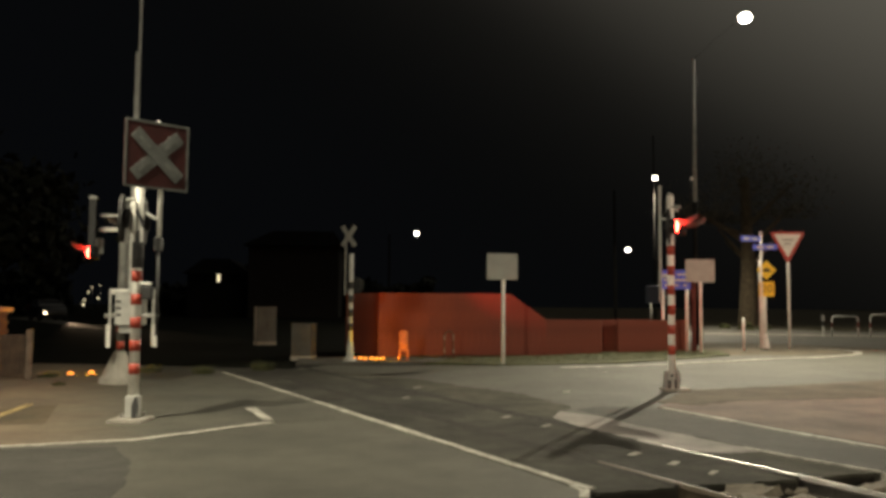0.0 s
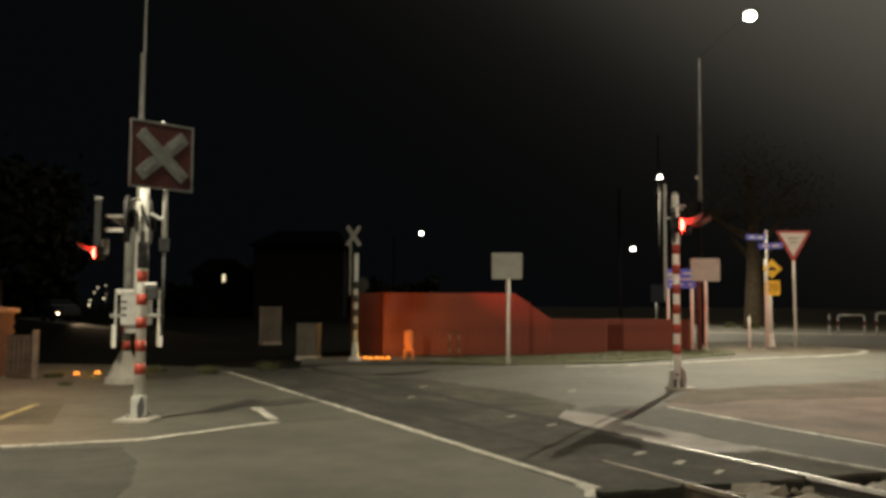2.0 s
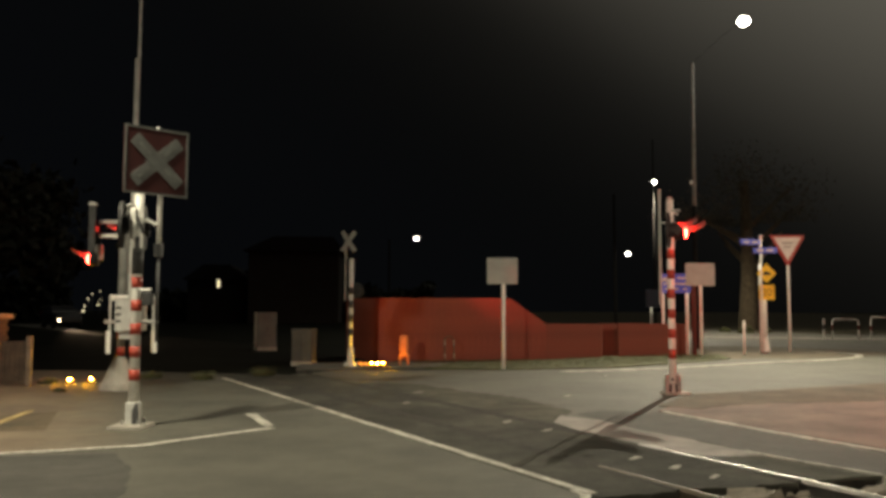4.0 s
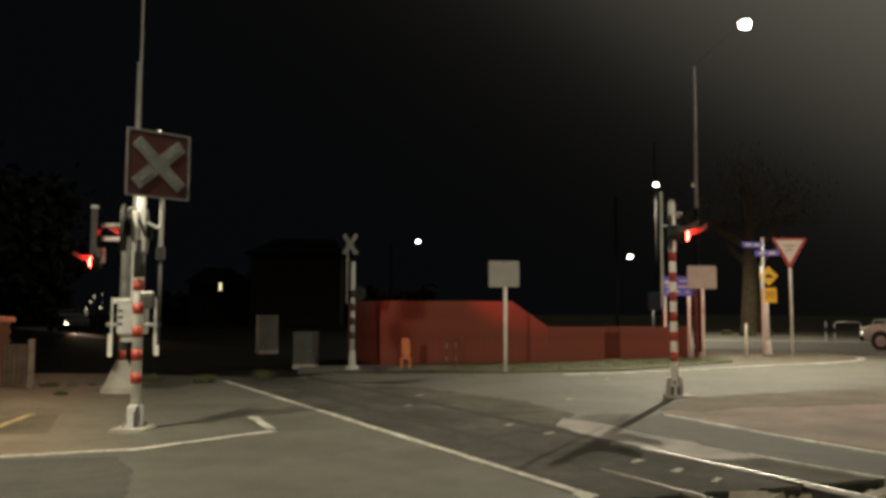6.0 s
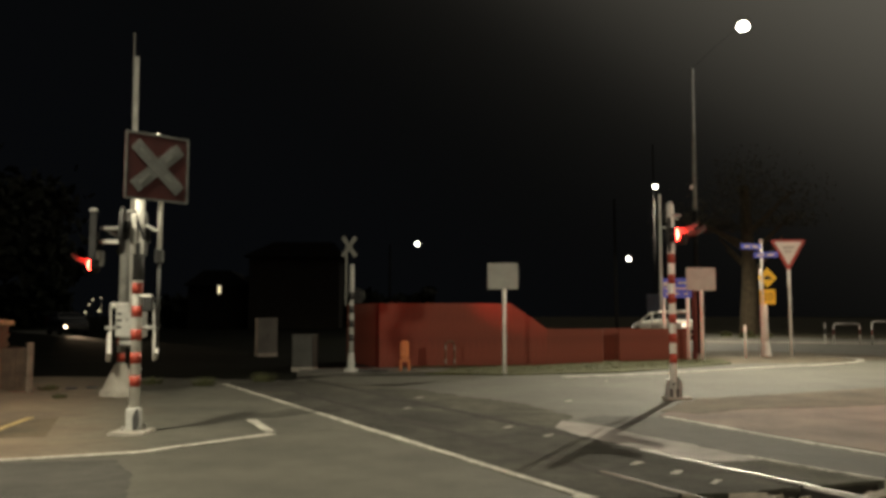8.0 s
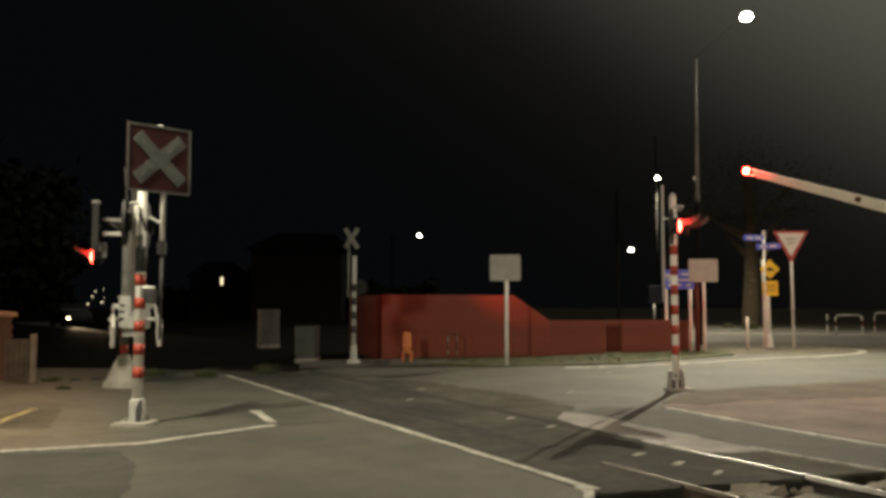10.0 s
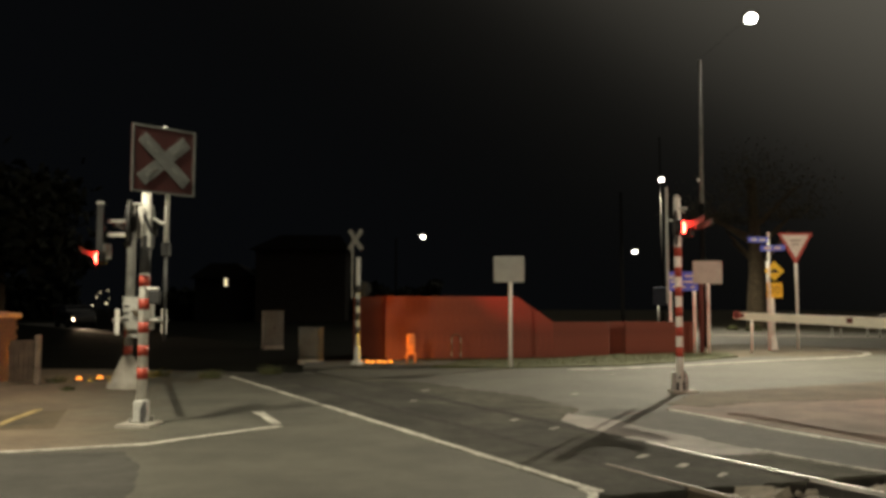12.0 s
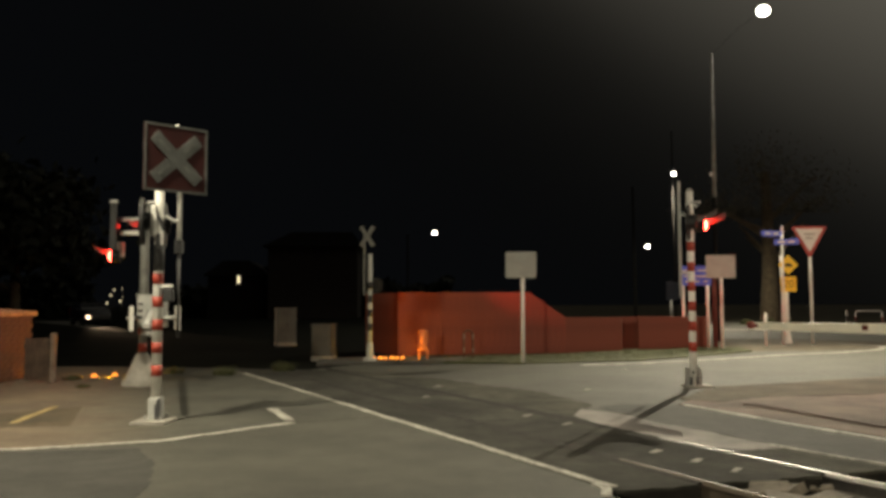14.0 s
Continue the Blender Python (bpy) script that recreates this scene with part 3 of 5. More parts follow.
def hood(r, length, lean=90, seg=12):
    """A lamp's visor: a shallow curved tongue over the lamp that lifts at its tip."""
    bm = bmesh.new()
    grids = []
    for rr in (r, r + 0.006):
        grid = []
        for k in range(7):
            f = k / 6
            row = []
            for j in range(seg + 1):
                half = 38 - 12 * f
                a = radians(lean - half + 2 * half * j / seg)
                row.append(bm.verts.new((rr * math.cos(a), -length * f, rr * math.sin(a) - 0.035 * math.sin(f * 3.14) + 0.075 * f * f)))
            grid.append(row)
        grids.append(grid)
    for grid in grids:
        for a, b in zip(grid, grid[1:]):
            for j in range(seg):
                bm.faces.new((a[j], a[j + 1], b[j + 1], b[j]))
    a, b = grids[0][-1], grids[1][-1]
    for j in range(seg):
        bm.faces.new((a[j], a[j + 1], b[j + 1], b[j]))
    return bm


LENSES = []


def signal_head(mast, m, glow_mat, phase, board=(0.26, 0.30), dome=0.055, lean=90, rim=-0.09, visor=True, reach=0.0):
    """A dark target board with one lamp under a visor; it faces -y."""
    n = 24
    bm = plate([(board[0] * math.cos(j / n * 6.2832), board[1] * math.sin(j / n * 6.2832)) for j in range(n)], 0.015)
    head = part("signal_head", bm, BLACK, mast, "round black target board", m)
    part("lamp_housing", cup(0.104, 0.118, rim - reach, 0.05), BLACK, head)
    if visor:
        part("visor", hood(0.125, 0.38, lean), VISOR, head, m=pose(0, -0.02 - reach, 0))
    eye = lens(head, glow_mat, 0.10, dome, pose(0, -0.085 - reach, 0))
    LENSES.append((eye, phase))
    return head


def bands(mast, r, heights, tall):
    for z in heights:
        part("band", rod((0, 0, z - tall / 2), (0, 0, z + tall / 2), r, seg=18), RED, mast, smooth=True)


def mast_base(mast, size, high, pad, paint=DULL_WHITE):
    bm = slab([(-pad, -pad * 1.35), (pad, -pad * 1.35), (pad, pad * 0.8), (-pad, pad * 0.8)], -0.02, 0.035)
    bmesh.ops.bevel(bm, geom=list(bm.edges), offset=0.015, segments=2, affect="EDGES")
    part("concrete_pad", bm, CONCRETE, mast, "pale concrete pad")
    part("base_casing", box((0, 0, high / 2 + 0.03), (size, size, high), 0.02), paint, mast)
    part("casing_hatch", plate([(0.02, 0.04), (size * 0.55, 0.04), (size * 0.62, 0.16), (size * 0.5, 0.27), (0.06, 0.28), (0.02, 0.18)], 0.028), DARK, mast, m=pose(0, -size * 0.5 - 0.030, 0))
    for dx, dy in ((-1, -1), (1, -1), (-1, 1), (1, 1)):
        part("anchor_bolt", rod((dx * size * 0.62, dy * size * 0.62, 0.03), (dx * size * 0.62, dy * size * 0.62, 0.085), 0.014, seg=8), GALV, mast)


# the near mast with the square crossing board
mast = thing("crossing_mast", pose(-3.49, 9.38, 0.012), "red and white banded crossing mast with a square cross board", "railway mast")
mast_base(mast, 0.145, 0.25, 0.20)
board_mast = mast
part("pole", rod((0, 0, 0.2), (0, 0, 3.34), 0.058, 0.052, 18), MAST_WHITE, mast, smooth=True)
bands(mast, 0.0605, (1.63, 1.365, 1.10, 0.84, 0.58), 0.125)
part("dark_sleeve", rod((0, 0, 1.72), (0, 0, 2.02), 0.062, seg=18), DARK, mast, "dark rusty sleeve", smooth=True)
part("arm_rest", box((0.07, -0.01, 1.545), (0.20, 0.06, 0.03), 0.008), WHITE, mast, "white steel arm rest bracket")
part("latch_box", box((0.125, 0.0, 1.44), (0.12, 0.10, 0.15), 0.015), BLACK, mast, "small black latch box")
part("side_pipe", rod((0.21, 0.08, 2.05), (0.21, 0.08, 3.30), 0.027, seg=14), WHITE, mast, smooth=True)
part("side_conduit", rod((0.21, 0.08, 0.95), (0.21, 0.08, 2.05), 0.018, seg=12), DARK, mast, "dark conduit", smooth=True)
part("pipe_bracket", tube([(0, 0, 2.36), (0.10, 0.04, 2.34), (0.16, 0.06, 2.30), (0.21, 0.08, 2.32)], 0.018), DULL_WHITE, mast)
part("pipe_bracket", tube([(0, 0, 1.18), (0.21, 0.08, 1.18)], 0.016), DULL_WHITE, mast)
part("board_bracket", box((0.04, -0.02, 2.69), (0.36, 0.05, 0.045), 0.008), WHITE, mast)
part("strap", tube([(-0.03, -0.07, 2.42), (0.05, -0.075, 2.28), (0.08, -0.07, 2.20)], 0.022), BLACK, mast, "black cable strap")
part("cable_box", box((0.015, -0.065, 2.06), (0.05, 0.04, 0.18), 0.012), DARK, mast)
part("conduit_box", box((0.215, 0.06, 2.0), (0.09, 0.08, 0.16), 0.012), BLACK, mast)
part("junction_box", box((-0.035, -0.06, 2.30), (0.075, 0.09, 0.36), 0.02), MAST_WHITE, mast)
part("finial", rod((0.17, 0.06, 3.38), (0.17, 0.06, 3.44), 0.035, 0.022, 14), WHITE, mast)
S = 0.385
board = part("cross_board", box((0, 0, 0), (2 * S, 0.02, 2 * S), 0.006), OLD_RED_DIM, mast, "square dark red board with white cross and border, colours dimmed", pose(0.215, -0.09, 3.005, 0, 0, 46))
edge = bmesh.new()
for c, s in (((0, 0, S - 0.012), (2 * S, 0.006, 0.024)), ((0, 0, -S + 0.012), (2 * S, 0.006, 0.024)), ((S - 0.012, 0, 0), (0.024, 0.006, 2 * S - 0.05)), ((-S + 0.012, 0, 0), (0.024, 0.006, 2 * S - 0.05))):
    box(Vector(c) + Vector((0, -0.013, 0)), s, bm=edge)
part("border", edge, OLD_WHITE_DIM, board)
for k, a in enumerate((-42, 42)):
    part("cross_arm", box((0, 0, 0), (0.74, 0.008, 0.15), 0.002), OLD_WHITE_DIM, board, "worn white cross arm, colour dimmed", pose(0, -0.016 - 0.005 * k, 0, 0, a, 0))
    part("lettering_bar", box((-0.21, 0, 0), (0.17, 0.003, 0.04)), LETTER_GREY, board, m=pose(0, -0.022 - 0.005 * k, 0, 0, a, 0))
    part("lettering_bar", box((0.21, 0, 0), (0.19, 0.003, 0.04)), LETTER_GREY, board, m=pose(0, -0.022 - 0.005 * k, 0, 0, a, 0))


def boom_arm(mast, m, length, label, lit=False, w0=0.058, w1=0.030, paint=DULL_WHITE):
    """A barrier arm along +y from its hinge, with counterweights behind the hinge."""
    bm = bmesh.new()
    ends = []
    for y, w in ((0.12, w0), (length, w1)):
        ends.append([bm.verts.new((x * 0.5 * w * 1.1, y, z * w * 1.15)) for x, z in ((-1, -1), (1, -1), (1, 1), (-1, 1))])
    for j in range(4):
        bm.faces.new((ends[0][j], ends[0][(j + 1) % 4], ends[1][(j + 1) % 4], ends[1][j]))
    bm.faces.new(ends[0])
    bm.faces.new(ends[1][::-1])
    bmesh.ops.bevel(bm, geom=list(bm.edges), offset=0.006, segments=2, affect="EDGES")
    b = part("barrier_arm", bm, paint, mast, label, m)
    part("end_cap", box((0, length + 0.01, 0), (0.05, 0.03, 0.085), 0.006), DULL_WHITE, b)
    for y in (length * 0.985 - 0.06, length * 0.70, length * 0.42):
        w = w0 + (w1 - w0) * y / length
        part("reflector", box((0, y, 0.2 * w), (w * 1.16, 0.10, w * 1.2), 0.004), DARK_RED, b, "small dark red marker lamp")
    if lit:
        tip = part("tip_lamp", cup(0.0485, 0.053, -0.074, -0.012, lip=0.044), SIGN_RED, b, "small red marker lamp", pose(-0.030, length - 0.09, 0.015, 0, 0, -52))
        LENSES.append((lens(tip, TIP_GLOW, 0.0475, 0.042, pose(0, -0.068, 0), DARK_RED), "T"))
    part("hinge_axle", rod((-0.42, 0, 0), (0.42, 0, 0), 0.035, seg=14), GALV, b)
    part("beam_clamp", box((0, 0.10, 0), (0.12, 0.34, 0.16), 0.015), GALV, b)
    for x in (-0.335, 0.335):
        part("weight_arm", box((x, -0.04, 0), (0.035, 0.90, 0.09), 0.01), DULL_WHITE, b)
        part("counterweight", box((x * 1.06, -0.33, 0), (0.065, 0.37, 0.40), 0.015), WHITE, b, "white steel counterweight")
    part("yoke", box((0, 0.39, 0), (0.70, 0.09, 0.06), 0.012), WHITE, b)
    return b


# the barrier mast behind it, its side signals and its arm
mast = thing("barrier_mast", pose(-5.33, 13.67, 0.012), "white barrier mast with red bands and side-facing signals", "railway mast", "barrier masts")
bm = bmesh.new()
for r0, r1, z0, z1 in ((0.33, 0.31, -0.02, 0.10), (0.28, 0.09, 0.10, 0.52)):
    rod((0, 0, z0), (0, 0, z1), r0, r1, 16, bm)
part("flared_base", bm, CONCRETE, mast, "pale flared concrete base")
part("pole", rod((0, 0, 0.45), (0, 0, 3.0), 0.065, seg=18), MAST_GREY, mast, smooth=True)
bands(mast, 0.068, (0.62, 0.90), 0.14)
machine = part("machine_box", box((0.19, -0.08, 1.21), (0.42, 0.34, 0.52), 0.03), DULL_WHITE, mast, "white steel machine box")
part("machine_lid", box((0.19, -0.08, 1.485), (0.44, 0.36, 0.03), 0.012), DULL_WHITE, machine)
for z in (1.34, 1.23, 1.12):
    part("vent_slot", box((0.05, -0.253, z), (0.085, 0.012, 0.035), 0.004), BLACK, machine)
part("access_door", box((0.30, -0.256, 1.18), (0.17, 0.014, 0.34), 0.008), DULL_WHITE, machine)
part("door_hole", box((0.33, -0.265, 1.28), (0.07, 0.012, 0.08), 0.01), BLACK, machine)
part("machine_lower", box((0.12, -0.06, 0.89), (0.22, 0.20, 0.14), 0.02), DULL_WHITE, mast)
part("crossarm", box((-0.18, 0, 2.77), (0.46, 0.05, 0.06), 0.008), DULL_WHITE, mast)
part("crossarm", box((-0.18, 0, 2.54), (0.46, 0.05, 0.07), 0.008), WHITE, mast)
part("board_arm", box((-0.40, -0.20, 2.64), (0.04, 0.26, 0.10), 0.01), BLACK, mast)
part("upper_box", box((0.02, -0.10, 2.93), (0.13, 0.14, 0.20), 0.02), DULL_WHITE, mast)
part("conduit", rod((0.02, 0.11, 1.4), (0.02, 0.11, 2.6), 0.02, seg=10), GALV, mast)
part("backboard", box((-0.39, -0.34, 2.63), (0.11, 0.06, 0.80), 0.02), DARK, mast, "tall dark backing board")
part("board_cap", box((-0.39, -0.34, 3.03), (0.12, 0.09, 0.06), 0.02), DULL_WHITE, mast)
part("lamp_bracket", box((-0.40, 0.0, 2.26), (0.10, 0.14, 0.26), 0.02), DULL_WHITE, mast)
signal_head(mast, pose(-0.46, 0.0, 2.15, 0, 0, -76), RED_GLOW, "S", (0.12, 0.13), lean=128)
signal_head(mast, pose(-0.08, 0.24, 2.65, 0, 0, -99), RED_GLOW, "R", (0.20, 0.28), 0.035, lean=145)
LEFT_HINGE = (0.22, -0.12, 1.11)
LEFT_TURN = 24.0
left_arm = boom_arm(mast, pose(*LEFT_HINGE, 88, 0, LEFT_TURN), 6.0, "white barrier arm lowering beside the cross-board mast")

# a short arm on the same mast closes the footpath
FOOT_HINGE = (0.20, -0.15, 1.20)
bm = bmesh.new()
ends = []
for y, w in ((0.05, 0.041), (4.27, 0.034)):
    ends.append([bm.verts.new((x * w, y, z * w * 0.8)) for x, z in ((-1, -1), (1, -1), (1, 1), (-1, 1))])
for j in range(4):
    bm.faces.new((ends[0][j], ends[0][(j + 1) % 4], ends[1][(j + 1) % 4], ends[1][j]))
bm.faces.new(ends[0])
bm.faces.new(ends[1][::-1])
bmesh.ops.bevel(bm, geom=list(bm.edges), offset=0.008, segments=2, affect="EDGES")
foot_arm = part("footpath_arm", bm, DULL_WHITE, mast, "short white footpath arm", pose(*FOOT_HINGE, 88, 0, 200.0))
part("arm_collar", box((0, 0.04, 0), (0.15, 0.14, 0.15), 0.012), GALV, foot_arm)
part("end_cap", box((0, 4.28, 0), (0.076, 0.03, 0.062), 0.006), DULL_WHITE, foot_arm)

# the barrier mast near the camera's side, which carries the other arm
mast = thing("barrier_mast", pose(7.3, 5.85, 0.0), "white barrier mast with a machine box by the track", "railway mast", "barrier masts")
mast_base(mast, 0.20, 0.25, 0.3)
part("pole", rod((0, 0, 0.2), (0, 0, 3.05), 0.065, seg=18), WHITE, mast, smooth=True)
bands(mast, 0.068, (0.62, 1.7, 1.95), 0.14)
part("machine_box", box((-0.02, -0.02, 0.62), (0.30, 0.34, 0.50), 0.03), WHITE, mast)
part("arm_bearing", rod((-0.30, -0.12, 1.10), (0.05, 0.0, 1.10), 0.045, seg=14), GALV, mast)
# unseen heads whose boosted glow tints the footway at the right
signal_head(mast, pose(-0.30, 0.12, 2.45, 0, 0, 124), RED_FILL, "L", dome=0.004)
signal_head(mast, pose(0.30, 0.0, 2.45, 0, 0, 124), RED_FILL, "R", dome=0.004)
part("crossarm", box((0, 0.08, 2.45), (0.62, 0.05, 0.06), 0.008, turn=pose(0, 0, 0, 0, 0, -12)), DULL_WHITE, mast)
RIGHT_HINGE = (-0.40, -0.09, 1.05)
RIGHT_TURN = 20.7
right_arm = boom_arm(mast, pose(*RIGHT_HINGE, 88, 0, RIGHT_TURN), 7.22, "white barrier arm lowering across the road", True, 0.078, 0.045, ARM_WHITE)

# the cross-board mast's own pair of unlit heads, turned along the road
for dx, dy in ((-0.12, -0.14), (-0.02, 0.28)):
    n = 20
    bm = plate([(0.21 * math.cos(j / n * 6.2832), 0.27 * math.sin(j / n * 6.2832)) for j in range(n)], 0.035)
    head = part("signal_head", bm, BLACK, board_mast, "oval black target board of an unlit lamp", pose(dx, dy, 2.28, 0, 0, 104))
    part("lamp_housing", cup(0.09, 0.105, -0.045, 0.05), BLACK, head)
    part("head_bracket", tube([(0, 0, 2.52), (dx * 0.8, dy * 0.8, 2.50), (dx, dy, 2.40)], 0.018), DULL_WHITE, board_mast)

# the mast across the track, with two lamps
mast = thing("signal_mast", pose(3.69, 13.21, 0.0), "red and white banded signal mast with red flashing lamps", "railway mast")
bm = slab([(-0.16, -0.16), (0.26, -0.16), (0.26, 0.20), (-0.16, 0.20)], -0.02, 0.035)
bmesh.ops.bevel(bm, geom=list(bm.edges), offset=0.012, segments=2, affect="EDGES")
part("concrete_pad", bm, CONCRETE, mast, "worn concrete pad")
for x in (-0.105, 0.095):
    bm = plate([(x - 0.022, 0.03), (x + 0.022, 0.03), (x + 0.022 - x * 0.15, 0.31), (x - 0.022 - x * 0.15, 0.31)], 0.12)
    part("base_leg", bm, GALV, mast, "dull steel foot plate", pose(0, -0.06, 0))
part("base_plate", box((0, 0, 0.10), (0.17, 0.10, 0.14), 0.012), DARK, mast)
part("base_bolt", rod((-0.02, -0.075, 0.24), (-0.02, -0.05, 0.24), 0.022, seg=10), DARK, mast)
part("base_conduit", tube([(0.100, -0.05, 0.05), (0.108, -0.05, 0.18), (0.098, -0.04, 0.28), (0.06, 0, 0.34)], 0.012), BLACK, mast)
part("pole", rod((0, 0, 0.03), (0, 0, 3.12), 0.056, seg=18), WHITE, mast, smooth=True)
part("pole_cap", rod((0, 0, 3.10), (0, 0, 3.17), 0.058, 0.03, 18), DULL_WHITE, mast)
bands(mast, 0.0585, (2.24, 1.915, 1.60, 1.28, 0.965, 0.64), 0.15)
part("side_pipe", rod((-0.155, 0.05, 1.42), (-0.155, 0.05, 3.30), 0.024, seg=14), DULL_WHITE, mast, smooth=True)
part("pipe_bracket", tube([(0, 0, 2.74), (-0.155, 0.05, 2.76)], 0.018), DULL_WHITE, mast)
part("pipe_bracket", tube([(0, 0, 1.80), (-0.155, 0.05, 1.82)], 0.018), DULL_WHITE, mast)
part("lamp_bar", tube([(0.10, -0.22, 2.92), (0.0, 0.0, 2.95), (0.20, 0.30, 2.92)], 0.02), DULL_WHITE, mast)
signal_head(mast, pose(-0.075, -0.22, 2.61, 0, 0, 66), RED_GLOW, "L", (0.21, 0.29), 0.035, lean=50, reach=0.02)
signal_head(mast, pose(0.13, 0.27, 2.61, 0, 0, 66), RED_GLOW, "R", (0.23, 0.29), 0.035, lean=50, reach=0.10)

# the mast at the path's far end
mast = thing("signal_mast", pose(-2.09, 18.84, 0.038), "banded mast with a small cross sign by the fence", "railway mast")
bm = rod((0, 0, -0.02), (0, 0, 0.07), 0.17, 0.15, 14)
rod((0, 0, 0.07), (0, 0, 0.42), 0.085, 0.064, 14, bm)
part("flared_base", bm, DULL_WHITE, mast)
part("pole", rod((0, 0, 0.4), (0, 0, 2.45), 0.052, seg=16), DULL_WHITE, mast, smooth=True)
for z in (0.77, 1.09, 1.41, 1.72):
    part("band", rod((0, 0, z - 0.085), (0, 0, z + 0.085), 0.055, seg=16), DARK, mast, smooth=True)
part("side_pipe", rod((-0.13, -0.03, 1.5), (-0.13, -0.03, 2.85), 0.026, seg=12), MAST_GREY, mast)
signal_head(mast, pose(0.14, 0.03, 1.72, 0, 0, 158), RED_GLOW, "S", (0.17, 0.18), 0.004, visor=False)
for k, a in enumerate((57, -57)):
    part("cross_arm", box((0, 0, 0), (0.54, 0.012, 0.10), 0.003), MAST_GREY, mast, "grey cross arm", pose(-0.06, -0.07 - 0.014 * k, 2.85, 0, a, 0))


# ---- amber ground lights ----
def stud(x, y, z, strong=True):
    s = thing("ground_light", pose(x, y, z), "round amber flashing light set in the path", "ground light", "amber path lights")
    part("ring", cup(0.062, 0.10, -0.012, 0.03), DARK, s, m=pose(0, 0, 0.02, 90, 0, 0) @ pose(0, 0, 0, 180))
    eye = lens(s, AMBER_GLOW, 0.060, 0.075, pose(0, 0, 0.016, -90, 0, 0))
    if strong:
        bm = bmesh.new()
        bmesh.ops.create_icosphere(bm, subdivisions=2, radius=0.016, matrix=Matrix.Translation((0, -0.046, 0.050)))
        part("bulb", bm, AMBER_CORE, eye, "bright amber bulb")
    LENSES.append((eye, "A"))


for x, y in ((-2.00, 18.86), (-1.87, 18.98), (-1.74, 18.84), (-1.61, 18.98), (-1.48, 18.86), (-1.35, 18.97)):
    stud(x, y, 0.04, x > -1.65)
stud(-6.62, 14.75, 0.014)
stud(-6.33, 14.95, 0.014)


# ---- signs ----
def post(parent, x, y, z0, z1, r, mat, name="post"):
    return part(name, rod((x, y, z0), (x, y, z1), r, seg=14), mat, parent, smooth=True)


def rounded(w, h, r, n=4):
    pts = []
    for cx, cz, a0 in ((w / 2 - r, h / 2 - r, 0), (-w / 2 + r, h / 2 - r, 90), (-w / 2 + r, -h / 2 + r, 180), (w / 2 - r, -h / 2 + r, 270)):
        pts += [(cx + r * math.cos(radians(a0 + 90 * j / n)), cz + r * math.sin(radians(a0 + 90 * j / n))) for j in range(n + 1)]
    return pts


s = thing("sign", pose(1.37, 18.32, 0.03), "plain pale grey rectangular sign on a white post", "road sign")
post(s, 0, 0, -0.05, 2.45, 0.042, WHITE)
p = part("panel", plate(rounded(0.68, 0.58, 0.03), 0.012), SIGN_GREY, s, "blank pale grey panel", pose(-0.03, -0.06, 2.16, 0, 0, -4))
part("panel_edge", box((0, 0.004, 0.283), (0.66, 0.02, 0.012)), GALV, p)
s = thing("sign", pose(7.5, 23.8, 0.03), "grey back of a rectangular sign on a post", "road sign")
post(s, 0, 0, -0.05, 2.6, 0.045, WHITE)
part("panel", plate(rounded(0.86, 0.66, 0.04), 0.012), SIGN_GREY, s, "", pose(-0.02, -0.06, 2.33, 0, 0, 3))
s = thing("sign_post", pose(7.42, 24.2, 0.03), "dark red painted steel post", "post")
part("post", rod((0, 0, -0.05), (0, 0, 2.1), 0.07, seg=12), DARK_RED, s)
s = thing("information_sign", pose(6.8, 24.0, 0.03), "blue information sign with white bars on two posts", "road sign")
post(s, -0.34, 0, -0.05, 2.0, 0.045, WHITE)
post(s, 0.36, 0, -0.05, 2.0, 0.045, WHITE)
p = part("panel", plate(rounded(0.92, 0.56, 0.04), 0.012), SIGN_BLUE, s, "blue panel", pose(0.0, -0.07, 2.08))
for x, z, w in ((-0.2, 0.14, 0.3), (0.2, 0.15, 0.25), (-0.22, -0.02, 0.22), (0.18, -0.02, 0.34), (-0.1, -0.17, 0.4), (0.3, -0.17, 0.12)):
    part("lettering_bar", box((x, -0.004, z), (w, 0.004, 0.05)), SIGN_WHITE, p)

ISL = 0.15
s = thing("give_way_sign", pose(10.78, 25.5, ISL), "white triangular give-way sign with a red border", "road sign")
post(s, 0.0, 0, -0.1, 3.25, 0.040, WHITE)
t = 0.535
p = part("panel", plate([(-t, 0.45), (-t + 0.03, 0.49), (t - 0.03, 0.49), (t, 0.45), (0.03, -0.45), (-0.03, -0.45)], 0.012), SIGN_RED, s, "red triangle", pose(-0.03, -0.07, 3.02))
part("white_field", plate([(-0.425, 0.425), (0.425, 0.425), (0, -0.30)], 0.006), SIGN_WHITE, p, "white field", pose(0, -0.008, 0))
part("lettering_bar", box((0, -0.013, 0.25), (0.34, 0.004, 0.07)), SIGN_GREY, p)
part("lettering_bar", box((0, -0.013, 0.13), (0.22, 0.004, 0.06)), SIGN_GREY, p)
s = thing("lamp_pole", pose(10.04, 25.6, ISL), "pale tapered steel pole with a flared foot", "pole")
part("shaft", rod((0, 0, 0.3), (0.0, 0, 1.8), 0.085, 0.070, 18), WHITE, s, smooth=True)
part("foot", rod((0, 0, -0.1), (0, 0, 0.34), 0.17, 0.085, 18), WHITE, s)
for a in range(0, 360, 90):
    part("anchor_bolt", rod((0.15 * math.cos(radians(a + 45)), 0.15 * math.sin(radians(a + 45)), -0.05), (0.15 * math.cos(radians(a + 45)), 0.15 * math.sin(radians(a + 45)), 0.10), 0.016, seg=8), GALV, s)
